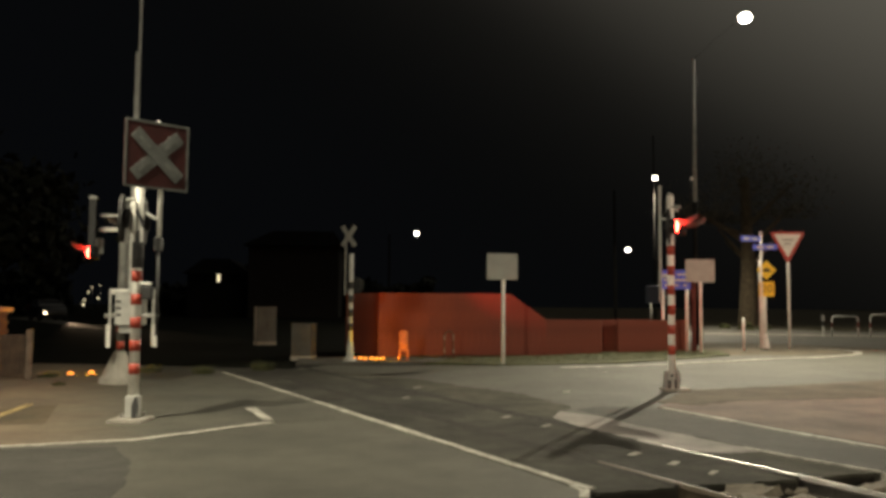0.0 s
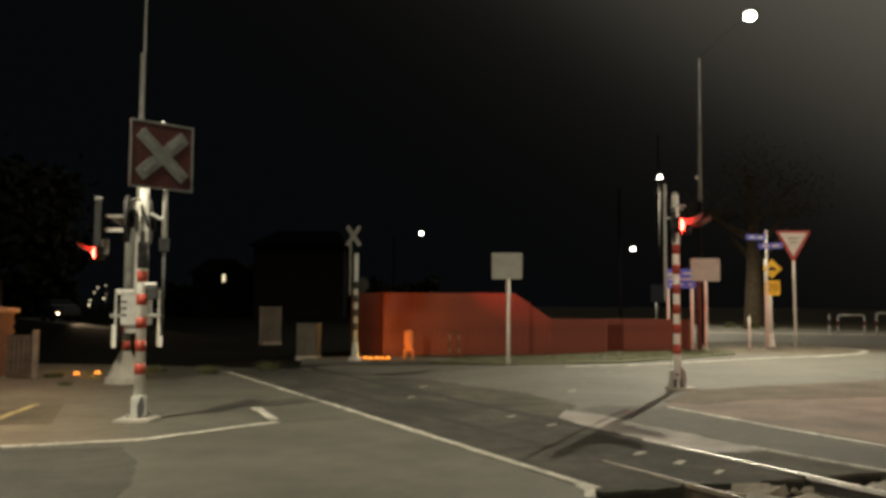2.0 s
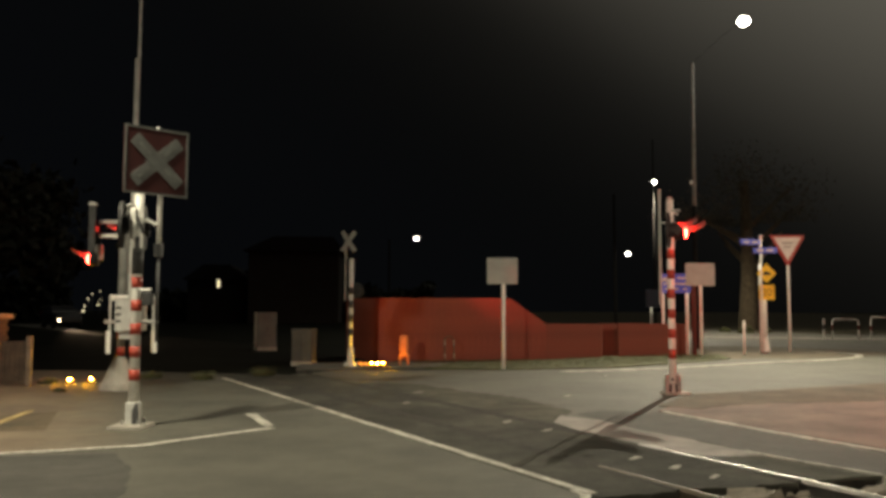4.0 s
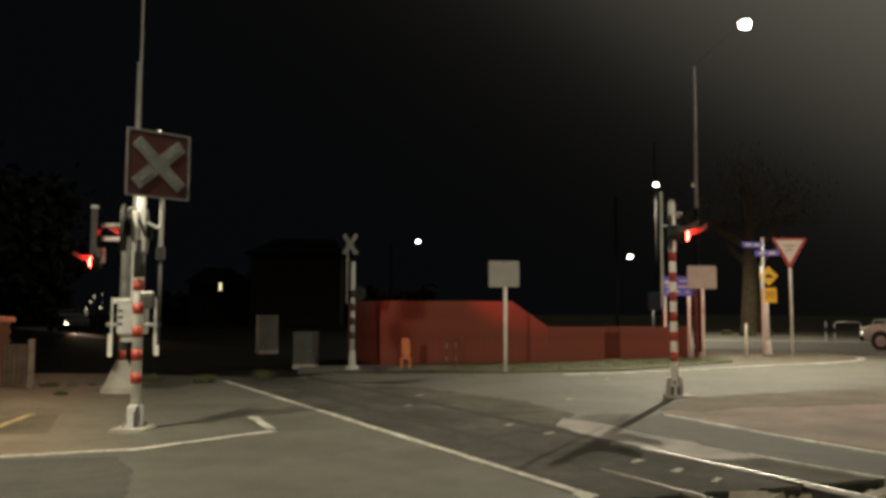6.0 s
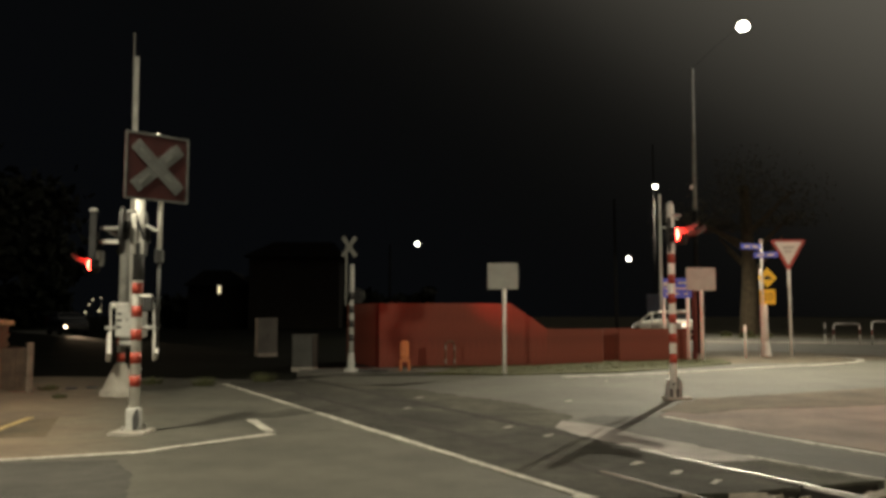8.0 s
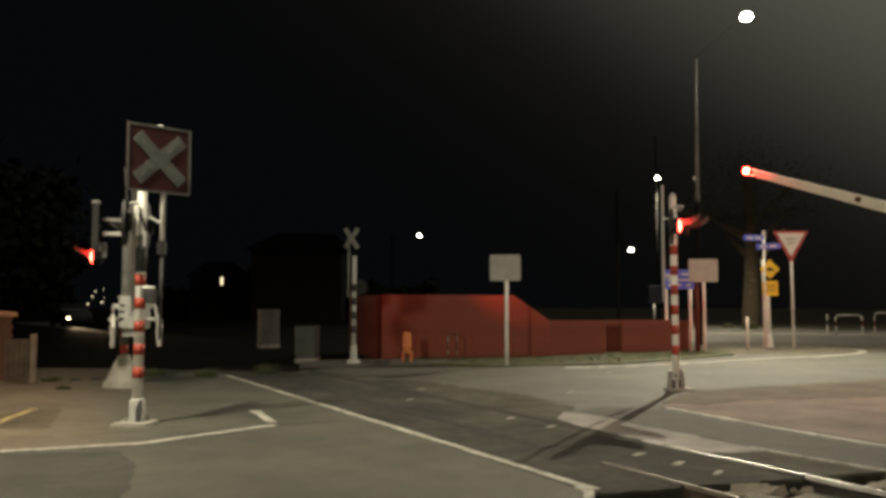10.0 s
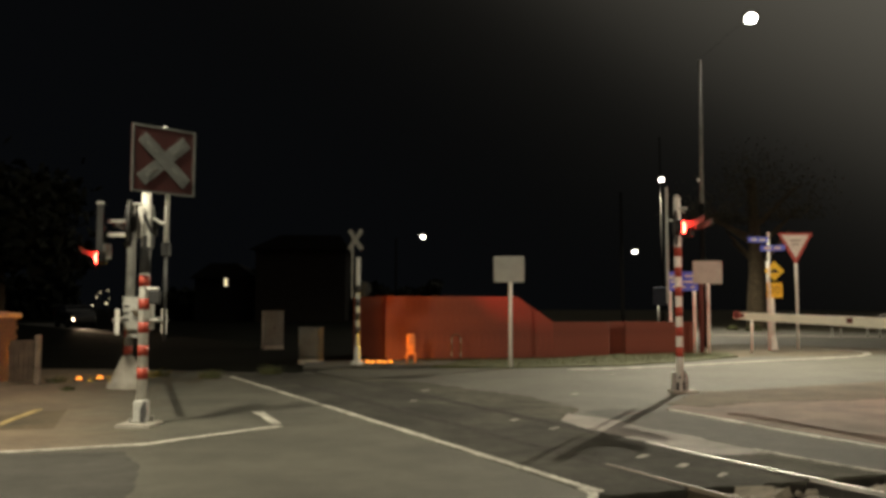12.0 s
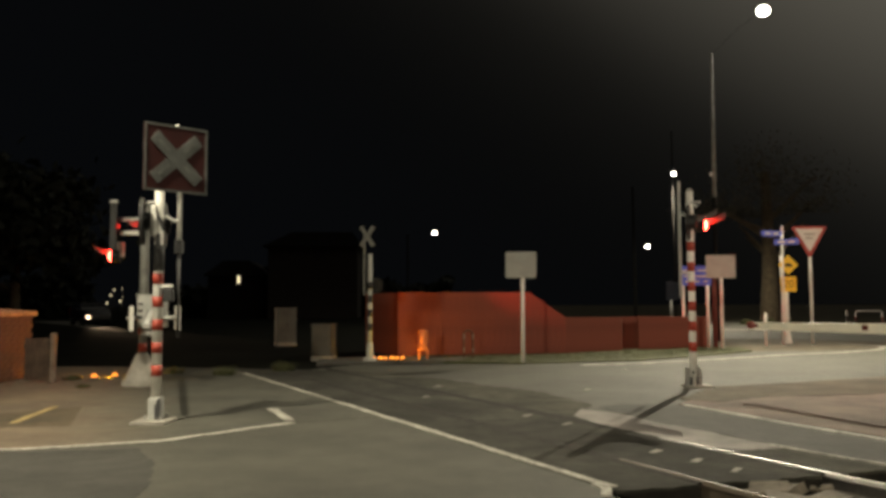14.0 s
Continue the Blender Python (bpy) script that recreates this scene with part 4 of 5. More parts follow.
s = thing("warning_sign", pose(9.86, 25.35, ISL), "yellow speed hump diamond over a yellow advisory plate", "road sign")
post(s, -0.02, 0.02, -0.1, 2.62, 0.036, WHITE)
p = part("diamond", box((0, 0, 0), (0.43, 0.012, 0.43), 0.004), SIGN_YELLOW, s, "yellow diamond with a black hump", pose(0.16, -0.06, 2.32, 0, 45, 0))
n = 10
hump = [(-0.15, -0.03), (-0.15, -0.055), (0.15, -0.055), (0.15, -0.03)] + [(0.11 * math.cos(math.pi * j / n), 0.085 * math.sin(math.pi * j / n) - 0.03) for j in range(n + 1)]
part("hump_mark", plate(hump, 0.004), BLACK, p, m=pose(0, -0.011, 0, 0, -45, 0))
p = part("advisory_plate", plate(rounded(0.47, 0.46, 0.03), 0.012), SIGN_YELLOW, s, "yellow plate with black numerals", pose(0.16, -0.06, 1.73))
cu = bpy.data.curves.new("speed_figures", "FONT")
cu.body, cu.size, cu.extrude, cu.align_x, cu.align_y = "20", 0.33, 0.002, "CENTER", "CENTER"
cu.materials.append(FADED_INK)
ob = new("speed_figures", cu)
ob.parent, ob.matrix_basis = p, pose(0, -0.006, 0, 90)
s = thing("street_name_sign", pose(9.80, 25.14, ISL), "two blue street name blades on a thin post", "road sign")
post(s, 0.0, 0, -0.1, 3.48, 0.030, WHITE)
for z, turn, dx in ((3.26, 14, -0.38), (3.01, -20, 0.10)):
    p = part("name_blade", box((dx, 0, 0), (0.70, 0.02, 0.17), 0.006), SIGN_BLUE, s, "blue name blade", pose(0, -0.06, z, 0, 0, turn))
    for k in (-1, 1):
        part("lettering_bar", box((dx + k * 0.14, -0.012, 0), (0.2, 0.004, 0.07)), SIGN_WHITE, p)
part("post_cap", rod((0, 0, 3.32), (0, 0, 3.50), 0.045, seg=12), WHITE, s)
s = thing("bollard", pose(8.85, 24.1, ISL), "slim white marker bollard on the island edge", "bollard")
part("shaft", rod((0, 0, -0.1), (0, 0, 0.84), 0.036, seg=14), WHITE, s, smooth=True)
part("cap", rod((0, 0, 0.84), (0, 0, 0.88), 0.036, 0.015, 14), WHITE, s)
s = thing("far_sign", pose(11.2, 44.0, -0.02), "small dark blue sign by the far road", "road sign")
post(s, 0, 0, 0, 1.7, 0.05, GALV)
part("panel", box((0.2, -0.05, 1.95), (0.95, 0.02, 0.95), 0.01), FAR_BLUE, s)


# ---- hoop rails ----
def hoop(x, y, w, h):
    s = thing("hoop_rail", pose(x, y, -0.004, 0, 0, 4), "white steel hoop rail with red bands", "barrier rail", "hoop rails by the side road")
    r = 0.16
    pts = [(-w / 2, 0, 0)] + [(-w / 2 + r - r * math.cos(radians(a)), 0, h - r + r * math.sin(radians(a))) for a in range(0, 91, 15)]
    pts += [(-q[0], 0, q[2]) for q in pts[::-1]]
    part("tube", tube(pts, 0.036, 12), DULL_WHITE, s, smooth=True)
    for sx in (-1, 1):
        part("band", rod((sx * w / 2, 0, 0.42), (sx * w / 2, 0, 0.66), 0.040, seg=12), DARK_RED, s)


hoop(18.45, 37.6, 1.25, 0.92)
hoop(20.1, 37.2, 1.45, 1.02)
hoop(22.0, 37.0, 1.45, 1.02)
s = thing("marker_post", pose(17.5, 37.7, -0.004), "banded white marker post by the hoops", "post")
part("shaft", rod((0, 0, 0), (0, 0, 0.95), 0.045, seg=12), DULL_WHITE, s)
part("band", rod((0, 0, 0.45), (0, 0, 0.70), 0.048, seg=12), DARK, s)


# ---- small things by the fence ----
s = thing("path_marker", pose(-0.89, 19.25, 0.038), "orange plastic path marker with two short legs", "marker")
part("head", box((0, 0, 0.49), (0.20, 0.12, 0.40), 0.055), ORANGE, s)
part("waist", box((0.01, 0, 0.27), (0.15, 0.07, 0.14), 0.02), ORANGE, s)
for x in (-0.09, 0.10):
    part("leg", box((x, 0, 0.12), (0.05, 0.06, 0.26), 0.01), ORANGE, s)
s = thing("hoop_marker", pose(0.18, 20.2, 0.03), "slim arched rusty hoop with dull grey reflectors", "barrier rail")
pts = [(-0.11, 0, 0)] + [(-0.11 * math.cos(radians(a)), 0, 0.54 + 0.11 * math.sin(radians(a))) for a in range(0, 181, 20)] + [(0.11, 0, 0)]
part("tube", tube(pts, 0.022, 8), RUST, s)
for x in (-0.11, 0.11):
    part("reflector", box((x, -0.02, 0.50), (0.036, 0.012, 0.13), 0.004), MAST_GREY, s)
    part("reflector", box((x, -0.02, 0.17), (0.036, 0.012, 0.10), 0.004), MAST_GREY, s)


def cabinet(x, y, w, d, h, turn, label, paint=GREY_BOX):
    s = thing("service_cabinet", pose(x, y, -0.02, 0, 0, turn), label, "cabinet", "service cabinets by the track")
    part("plinth", box((0, 0, 0.05), (w * 1.04, d * 1.04, 0.12), 0.01), CONCRETE, s)
    part("body", box((0, 0, 0.1 + h / 2), (w, d, h - 0.02), 0.02), paint, s)
    part("roof", box((0, 0, 0.1 + h), (w * 1.06, d * 1.06, 0.04), 0.012), paint, s)
    for k in (-1, 1):
        door = part("door", box((k * w * 0.24, -d / 2 - 0.008, 0.12 + h / 2), (w * 0.45, 0.016, h * 0.86), 0.004), paint, s)
        part("handle", box((-k * 0.03 + k * w * 0.06, -d / 2 - 0.025, 0.12 + h / 2), (0.02, 0.02, 0.12), 0.004), DARK, door)


cabinet(-3.31, 19.8, 0.50, 0.45, 0.76, -6, "grey steel service cabinet on a concrete plinth")
cabinet(-5.75, 26.8, 0.62, 0.5, 1.12, 24, "tall pale grey steel service cabinet", PALE_BOX)

# ---- fence ----
fence = thing("fence", pose(0, 0, 0), "red-brown painted timber board fence, stepping down in height", "fence")
rng = random.Random(3)


def boards(a, b, h0, h1, width=0.16):
    a, b = Vector(a), Vector(b)
    n = max(1, round((b - a).length / width))
    turn = math.degrees(math.atan2(b.y - a.y, b.x - a.x))
    for i in range(n):
        f0, f1 = i / n, (i + 1) / n
        p = a.lerp(b, f0)
        w = (b - a).length / n - 0.0015
        z0, z1 = h0 + (h1 - h0) * f0, h0 + (h1 - h0) * f1
        part("board", plate([(0, 0.0), (w, 0.0), (w, z1), (0, z0)], 0.035), WALL_RED, fence, m=pose(p.x, p.y - rng.uniform(0, 0.002), 0, 0, 0, turn))


CORNER, STEP0, STEP1, GAP0, GAP1, FENCE_END = (-1.6, 20.75), (1.78, 21.35), (2.74, 21.62), (4.42, 22.75), (4.95, 23.1), (7.3, 24.35)
boards((-2.75, 23.6), CORNER, 1.62, 1.62)
boards(CORNER, STEP0, 1.62, 1.62)
boards(STEP0, STEP1, 1.62, 0.96)
boards(STEP1, GAP0, 0.96, 0.94)
boards(GAP0, (4.55, 23.35), 0.94, 0.94)
boards((4.55, 23.35), (5.05, 23.55), 0.94, 0.94)
boards(GAP1, FENCE_END, 0.95, 0.92)
bm = bmesh.new()
for a, b, z in ((CORNER, STEP0, 1.35), (CORNER, STEP0, 0.4), (STEP1, GAP0, 0.7), (GAP1, FENCE_END, 0.7), ((-2.75, 23.6), CORNER, 1.35)):
    rod((a[0] + 0.02, a[1] + 0.08, z), (b[0] + 0.02, b[1] + 0.08, z), 0.035, seg=6, bm=bm)
part("rail", bm, WALL_RED, fence)

# ---- brick hut and side fence by the footpath ----
hut = thing("brick_hut", pose(-8.77, 13.9, 0.012), "low brown brick hut with a tiled roof edge", "hut")
part("core", box((0, 0.4, 0.58), (1.70, 1.36, 1.16)), BRICK, hut)
shared = {}
for row in range(14):
    for side in (0, 1):
        length, count = (1.74, 8) if side == 0 else (1.40, 6)
        for k in range(count):
            w = length / count - 0.01
            off = (0.5 if row % 2 else 0.0) * length / count
            x = -length / 2 + (k + 0.5) * length / count + off * 0.5 - (length / count) * 0.125
            if "b%d" % side not in shared:
                shared["b%d" % side] = mesh("brick", box((0, 0, 0), (w, 0.02, 0.070), 0.004), BRICK)
            ob = new("brick", shared["b%d" % side])
            ob.parent = hut
            z = 0.05 + row * 0.082
            ob.matrix_basis = pose(x, -0.29, z) if side == 0 else pose(0.86, 0.40 + x, z, 0, 0, 90)
part("roof_slab", box((-0.07, 0.4, 1.25), (1.90, 1.76, 0.09), 0.02, turn=pose(0, 0, 0, 0, 5, 0)), TILE, hut, "clay-coloured roof edge")
part("fascia", box((-0.07, -0.47, 1.18), (1.84, 0.03, 0.08), 0.006, turn=pose(0, 0, 0, 0, 5, 0)), TILE, hut)
part("corner_post", box((0.80, -0.38, 0.55), (0.09, 0.09, 1.12), 0.01), TIMBER, hut)
gate = thing("side_fence", pose(-7.45, 14.1, 0.012), "low grey timber fence panel with an end post", "fence")
for k in range(5):
    part("slat", box((-0.05 + k * 0.085, 0.0, 0.40), (0.078, 0.025, 0.72), 0.004), DARK_TIMBER, gate)
part("rail", box((0.12, 0.03, 0.62), (0.5, 0.03, 0.06), 0.004), DARK_TIMBER, gate)
part("end_post", box((0.40, 0.0, 0.42), (0.085, 0.085, 0.86), 0.01), TIMBER, gate)


# ---- street lamps and poles ----
def street_lamp(base, top, head, label, shaft=(0.09, 0.05), mat=GALV, size=0.30, shine=LAMP_GLOW, out=(0, -1, 0)):
    s = thing("street_lamp", pose(*base), label, "street lamp", "street lamps")
    b = Vector(base)
    part("pole", rod((0, 0, -0.05), Vector(top) - b, shaft[0], shaft[1], 14), mat, s, smooth=True)
    h = Vector(head) - b
    t = Vector(top) - b
    if (h - t).length > 0.15:
        a = Vector((t.x, t.y, min(t.z, h.z) - 0.3 if t.z > h.z + 1 else t.z))
        part("arm", tube([a, a.lerp(h, 0.5) + Vector((0, 0, 0.10)), h + Vector((0, 0, 0.06))], 0.005, 8), DARK_POLE, s)
    bm = bmesh.new()
    bmesh.ops.create_uvsphere(bm, u_segments=16, v_segments=8, radius=1, matrix=Matrix.Translation(h + Vector((0, 0.1, 0.16))) @ Matrix.Diagonal((size * 1.05, size * 1.15, size * 0.35, 1)))
    part("lamp_head", bm, DARK, s)
    bm = bmesh.new()
    bmesh.ops.create_uvsphere(bm, u_segments=16, v_segments=8, radius=1, matrix=Matrix.Translation(h - Vector((0, 0, 0.02))) @ Matrix.Diagonal((size * 0.95, size, size * 0.72, 1)))
    part("diffuser", bm, shine, s, "glowing warm white diffuser", smooth=True)
    return s


big = street_lamp((8.64, 27.9, -0.01), (8.67, 27.9, 9.87), BIG_LAMP, "tall galvanised street lamp glowing warm white", mat=GALV, size=0.21, shaft=(0.075, 0.045))
# two darker sleeves put the fading lamplight down the pole into colour
part("middle_fade", rod((0, 0, 4.9), (0.02, 0, 7.6), 0.068, 0.060, 14), MAST_GREY, big, "greyed middle of the pole, the lamp's fade in colour", smooth=True)
part("lower_fade", rod((0, 0, -0.04), (0, 0, 4.9), 0.088, 0.072, 14), DARK_POLE, big, "darkened lower half of the pole, the lamp's fade in colour", smooth=True)
part("pole_fitting", box((-0.11, -0.05, 5.70), (0.08, 0.07, 0.13), 0.02), WHITE, big, "small pale fitting")
street_lamp((11.75, 45.2, -0.02), (11.72, 45.2, 10.8), MID_LAMP, "dark power pole with a glowing street lamp", (0.05, 0.04), DARK_POLE, 0.14, LAMP_GLOW_FAR)
street_lamp((12.1, 57.2, -0.02), (12.05, 57.2, 9.4), FAR_LAMP, "timber power pole with a glowing lamp", (0.13, 0.08), DARK_POLE, 0.17, LAMP_GLOW_FAR)
street_lamp((-3.9, 60.2, -0.02), (-3.9, 60.2, 6.4), HOUSE_LAMP, "street lamp glowing behind the fence", (0.10, 0.07), DARK_POLE, 0.17, LAMP_GLOW_FAR)
# body for the added south fill light, out of view
street_lamp((-13.0, -38.5, 0.0), (-13.0, -38.5, 9.1), (SOUTH_FILL[0], SOUTH_FILL[1], SOUTH_FILL[2] + 0.40), "added unseen street lamp behind the crossing, for fill light", size=0.26)
# its unseen body, added to carry the east fill
street_lamp((22.5, 12.0, 0.0), (22.5, 12.0, 9.0), (EAST_FILL[0], EAST_FILL[1], EAST_FILL[2] + 0.40), "added unseen street lamp over the side road, for fill light", size=0.26)
street_lamp((-7.4, 4.6, 0.0), (-7.4, 4.6, 7.5), (NEAR_LAMP[0], NEAR_LAMP[1], NEAR_LAMP[2] + 0.30), "galvanised street lamp standing over the footpath", size=0.26)
for x, z, y, r in ((-63.9, 3.9, 150, 0.30), (-64.5, 3.0, 150, 0.34), (-62.7, 1.9, 150, 0.42), (-65.2, 1.6, 150, 0.36), (-65.4, 0.75, 150, 0.5), (-62.4, 4.3, 150, 0.22), (-81.0, 3.2, 195, 0.35)):
    s = thing("distant_lamp", pose(x, y, -0.3), "small distant street lamp on a post", "street lamp", "distant street lamps")
    part("pole", rod((0, 0, 0), (0, 0, z + 0.25), 0.08, seg=8), DARK, s)
    bm = bmesh.new()
    bmesh.ops.create_uvsphere(bm, u_segments=10, v_segments=6, radius=r * 0.5, matrix=Matrix.Translation((0, -0.2, z + 0.3)))
    part("globe", bm, WINDOW_GLOW, s, "glowing warm globe")

# ---- house across the track ----
house = thing("house", pose(-13.6, 75, -0.02, 0, 0, 4), "beige plastered two-storey house across the track, colour darkened for night", "house")
part("wall", box((0, 4.5, 3.3), (8.2, 9, 6.6), 0.02), NIGHT_PLASTER, house)
part("roof", plate([(-4.6, 6.6), (4.6, 6.6), (3.6, 7.9), (-1.8, 7.9)], 10), NIGHT_BLACK, house, m=pose(0, -0.5, 0))
# low wing out of the lamps' reach: its darkness is in the colour
cottage = thing("house", pose(-21.0, 76.5, -0.02, 0, 0, 6), "low house blackened for night, with one lit window", "house")
part("wall", box((0, 3, 2.0), (5.4, 6, 4.0), 0.02), NIGHT_BLACK, cottage)
part("roof", plate([(-3.1, 4.0), (3.1, 4.0), (1.2, 5.4), (-1.2, 5.4)], 7), NIGHT_BLACK, cottage, m=pose(0, -0.5, 0))
w = part("window", box((0.15, -0.02, 3.85), (0.42, 0.06, 1.36), 0.01), DARK_TIMBER, cottage)
part("pane", box((0.15, -0.06, 3.85), (0.27, 0.02, 1.16)), WINDOW_GLOW, w, "warmly lit pane")


# ---- trees ----
def tree(x, y, high, trunk_r, spread, crown_low, leaves, seed, label, leaf=None, size=1.0):
    rng = random.Random(seed)
    s = thing("tree", pose(x, y, -0.03), label, "tree", "trees round the crossing")
    bm = rod((0, 0, 0), (0.1, 0, high * 0.30), trunk_r * 1.15, trunk_r * 0.85, 14)
    rod((0.1, 0, high * 0.30), (0.0, 0.1, high * 0.80), trunk_r * 0.85, trunk_r * 0.45, 12, bm)
    tips = []
    for k in range(9):
        a = k * 2.4 + rng.random()
        z0 = high * rng.uniform(0.28, 0.58) if high < 20 else high * rng.uniform(0.66, 0.8)
        tip = Vector((math.cos(a) * spread * rng.uniform(0.4, 0.8), math.sin(a) * spread * rng.uniform(0.4, 0.8), min(high * 0.95, z0 + high * rng.uniform(0.12, 0.35))))
        rod((0.06, 0, z0), tip, trunk_r * 0.34, trunk_r * 0.10, 8, bm)
        tips.append(tip)
    tips += [Vector((0, 0, high * 0.85)), Vector((0.2, 0.1, high * 0.7))]
    part("trunk", bm, BARK, s)
    verts, faces = [], []
    for k in range(leaves):
        c = rng.choice(tips)
        d = Vector((rng.gauss(0, 1), rng.gauss(0, 1), rng.gauss(0, 0.75))) * spread * 0.24
        p = c + d
        if p.z < crown_low:
            p.z = crown_low + rng.random() * 0.6
        u = Vector((rng.gauss(0, 1), rng.gauss(0, 1), rng.gauss(0, 1))).normalized()
        v = u.cross(Vector((rng.gauss(0, 1), rng.gauss(0, 1), rng.gauss(0, 1)))).normalized()
        r = size * rng.uniform(0.16, 0.34)
        n = len(verts)
        verts += [p + u * r, p + v * r * 0.55, p - u * r, p - v * r * 0.55]
        faces.append((n, n + 1, n + 2, n + 3))
    me = bpy.data.meshes.new("crown")
    me.from_pydata(verts, [], faces)
    me.materials.append(leaf or NIGHT_LEAF)
    ob = new("crown", me)
    ob.parent = s


tree(20.3, 54.5, 12.5, 0.56, 4.6, 7.2, 4200, 1, "large dark tree with a thick trunk by the side road", LEAF_GREEN, 0.36)
tree(-16.6, 30.0, 6.2, 0.22, 3.0, 0.4, 5200, 2, "dense tree beside the footpath, leaves darkened for night")
tree(-21.0, 33.0, 7.5, 0.25, 3.4, 0.4, 4000, 3, "dense tree beside the footpath, leaves darkened for night")
for x, y, r, k in ((17.6, 47.6, 0.42, 1), (19.2, 49.0, 0.34, 2), (17.0, 49.5, 0.30, 3)):
    rng = random.Random(60 + k)
    verts, faces = [], []
    for i in range(420):
        d = Vector((rng.gauss(0, 1), rng.gauss(0, 1), rng.gauss(0, 1))).normalized() * r * rng.uniform(0.55, 1.0)
        p = Vector((d.x * 1.2, d.y, abs(d.z) * 1.3 * (0.8 + 0.3 * noise.noise(d * 4))))
        u = Vector((rng.gauss(0, 1), rng.gauss(0, 1), rng.gauss(0, 1))).normalized()
        v = u.cross(Vector((rng.gauss(0, 1), rng.gauss(0, 1), rng.gauss(0, 1)))).normalized()
        w = rng.uniform(0.04, 0.09)
        n = len(verts)
        verts += [p + u * w, p + v * w * 0.6, p - u * w, p - v * w * 0.6]
        faces.append((n, n + 1, n + 2, n + 3))
    me = bpy.data.meshes.new("bush")
    me.from_pydata(verts, [], faces)
    me.materials.append(GRASSY)
    tagged(new("bush", me), "small rounded pale green bush beyond the side road", "bush", "bushes by the large tree").matrix_basis = pose(x, y, -0.02)
# dark woods along the far side
rng = random.Random(12)
verts, faces = [], []
for i in range(22000):
    x = rng.uniform(-60, 85)
    if -38 < x < -30.5 or x > -1:
        continue
    top = 3.6 + 2.2 * noise.noise(Vector((x * 0.09, 3.1, 0))) + 1.2 * noise.noise(Vector((x * 0.35, 7.7, 0)))
    p = Vector((x, rng.uniform(84, 90) - abs(x) * 0.12, rng.uniform(-0.3, 1.0) ** 2 * top if rng.random() < 0.3 else rng.uniform(0, top)))
    u = Vector((rng.gauss(0, 1), rng.gauss(0, 1), rng.gauss(0, 1))).normalized()
    v = u.cross(Vector((rng.gauss(0, 1), rng.gauss(0, 1), rng.gauss(0, 1)))).normalized()
    r = rng.uniform(0.4, 0.9)
    n = len(verts)
    verts += [p + u * r, p + v * r * 0.6, p - u * r, p - v * r * 0.6]
    faces.append((n, n + 1, n + 2, n + 3))
me = bpy.data.meshes.new("far_woods")
me.from_pydata(verts, [], faces)
me.materials.append(NIGHT_LEAF)
tagged(new("far_woods", me), "line of far trees and scrub, darkened for night", "trees", kind="stuff")
# weeds at the footpath
for x, y, r, k in ((-6.95, 14.6, 0.16, 1), (-6.1, 13.2, 0.10, 2), (-4.5, 15.6, 0.22, 3), (-3.6, 16.6, 0.25, 4), (-5.6, 15.9, 0.2, 5)):
    rng = random.Random(k)
    verts, faces = [], []
    for i in range(160):
        a, q = rng.random() * 6.28, r * math.sqrt(rng.random())
        p = Vector((math.cos(a) * q, math.sin(a) * q, 0))
        top = p * 1.5 + Vector((0, 0, r * rng.uniform(0.4, 0.9)))
        w = Vector((-math.sin(a), math.cos(a), 0)) * 0.008
        n = len(verts)
        verts += [p - w, p + w, top]
        faces.append((n, n + 1, n + 2))
    me = bpy.data.meshes.new("weed_tuft")
    me.from_pydata(verts, [], faces)
    me.materials.append(GRASSY)
    tagged(new("weed_tuft", me), "low tuft of weeds growing at the path edge", "weeds", "weed tufts").matrix_basis = pose(x, y, 0.0)
verts, faces = [], []
rng = random.Random(9)
for i in range(5000):
    f = rng.random()
    x = rng.uniform(-1.0, 7.6)
    front = 18.3 if x < 2.0 else (18.75 + (x - 2.0) * 0.32 if x < 4.1 else 19.45 + (x - 4.1) * 0.86)
    back = 20.9 + (x + 1.6) * 0.2 if x < 1.8 else 21.4 + (x - 1.8) * 0.55
    y = front + (back - front) * f
    a = rng.random() * 6.28
    h = rng.uniform(0.02, 0.05)
    d, w = Vector((math.cos(a), math.sin(a), 0)), 0.007
    n = len(verts)
    p = Vector((x, y, 0.03))
    verts += [p - d * w, p + d * w, p + Vector((d.y, -d.x, 0)) * 0.03 + Vector((0, 0, h))]
    faces.append((n, n + 1, n + 2))
me = bpy.data.meshes.new("grass")
me.from_pydata(verts, [], faces)
me.materials.append(GRASSY)
tagged(new("grass", me), "short mown grass blades on the verge", "grass", kind="stuff")


# ---- cars ----
def loft(sections, bm=None):
    bm = bm or bmesh.new()
    rings = [[bm.verts.new(p) for p in sec] for sec in sections]
    n = len(rings[0])
    for a, b in zip(rings, rings[1:]):
        for j in range(n):
            bm.faces.new((a[j], a[(j + 1) % n], b[(j + 1) % n], b[j]))
    bm.faces.new(rings[0])
    bm.faces.new(rings[-1][::-1])
    return bm


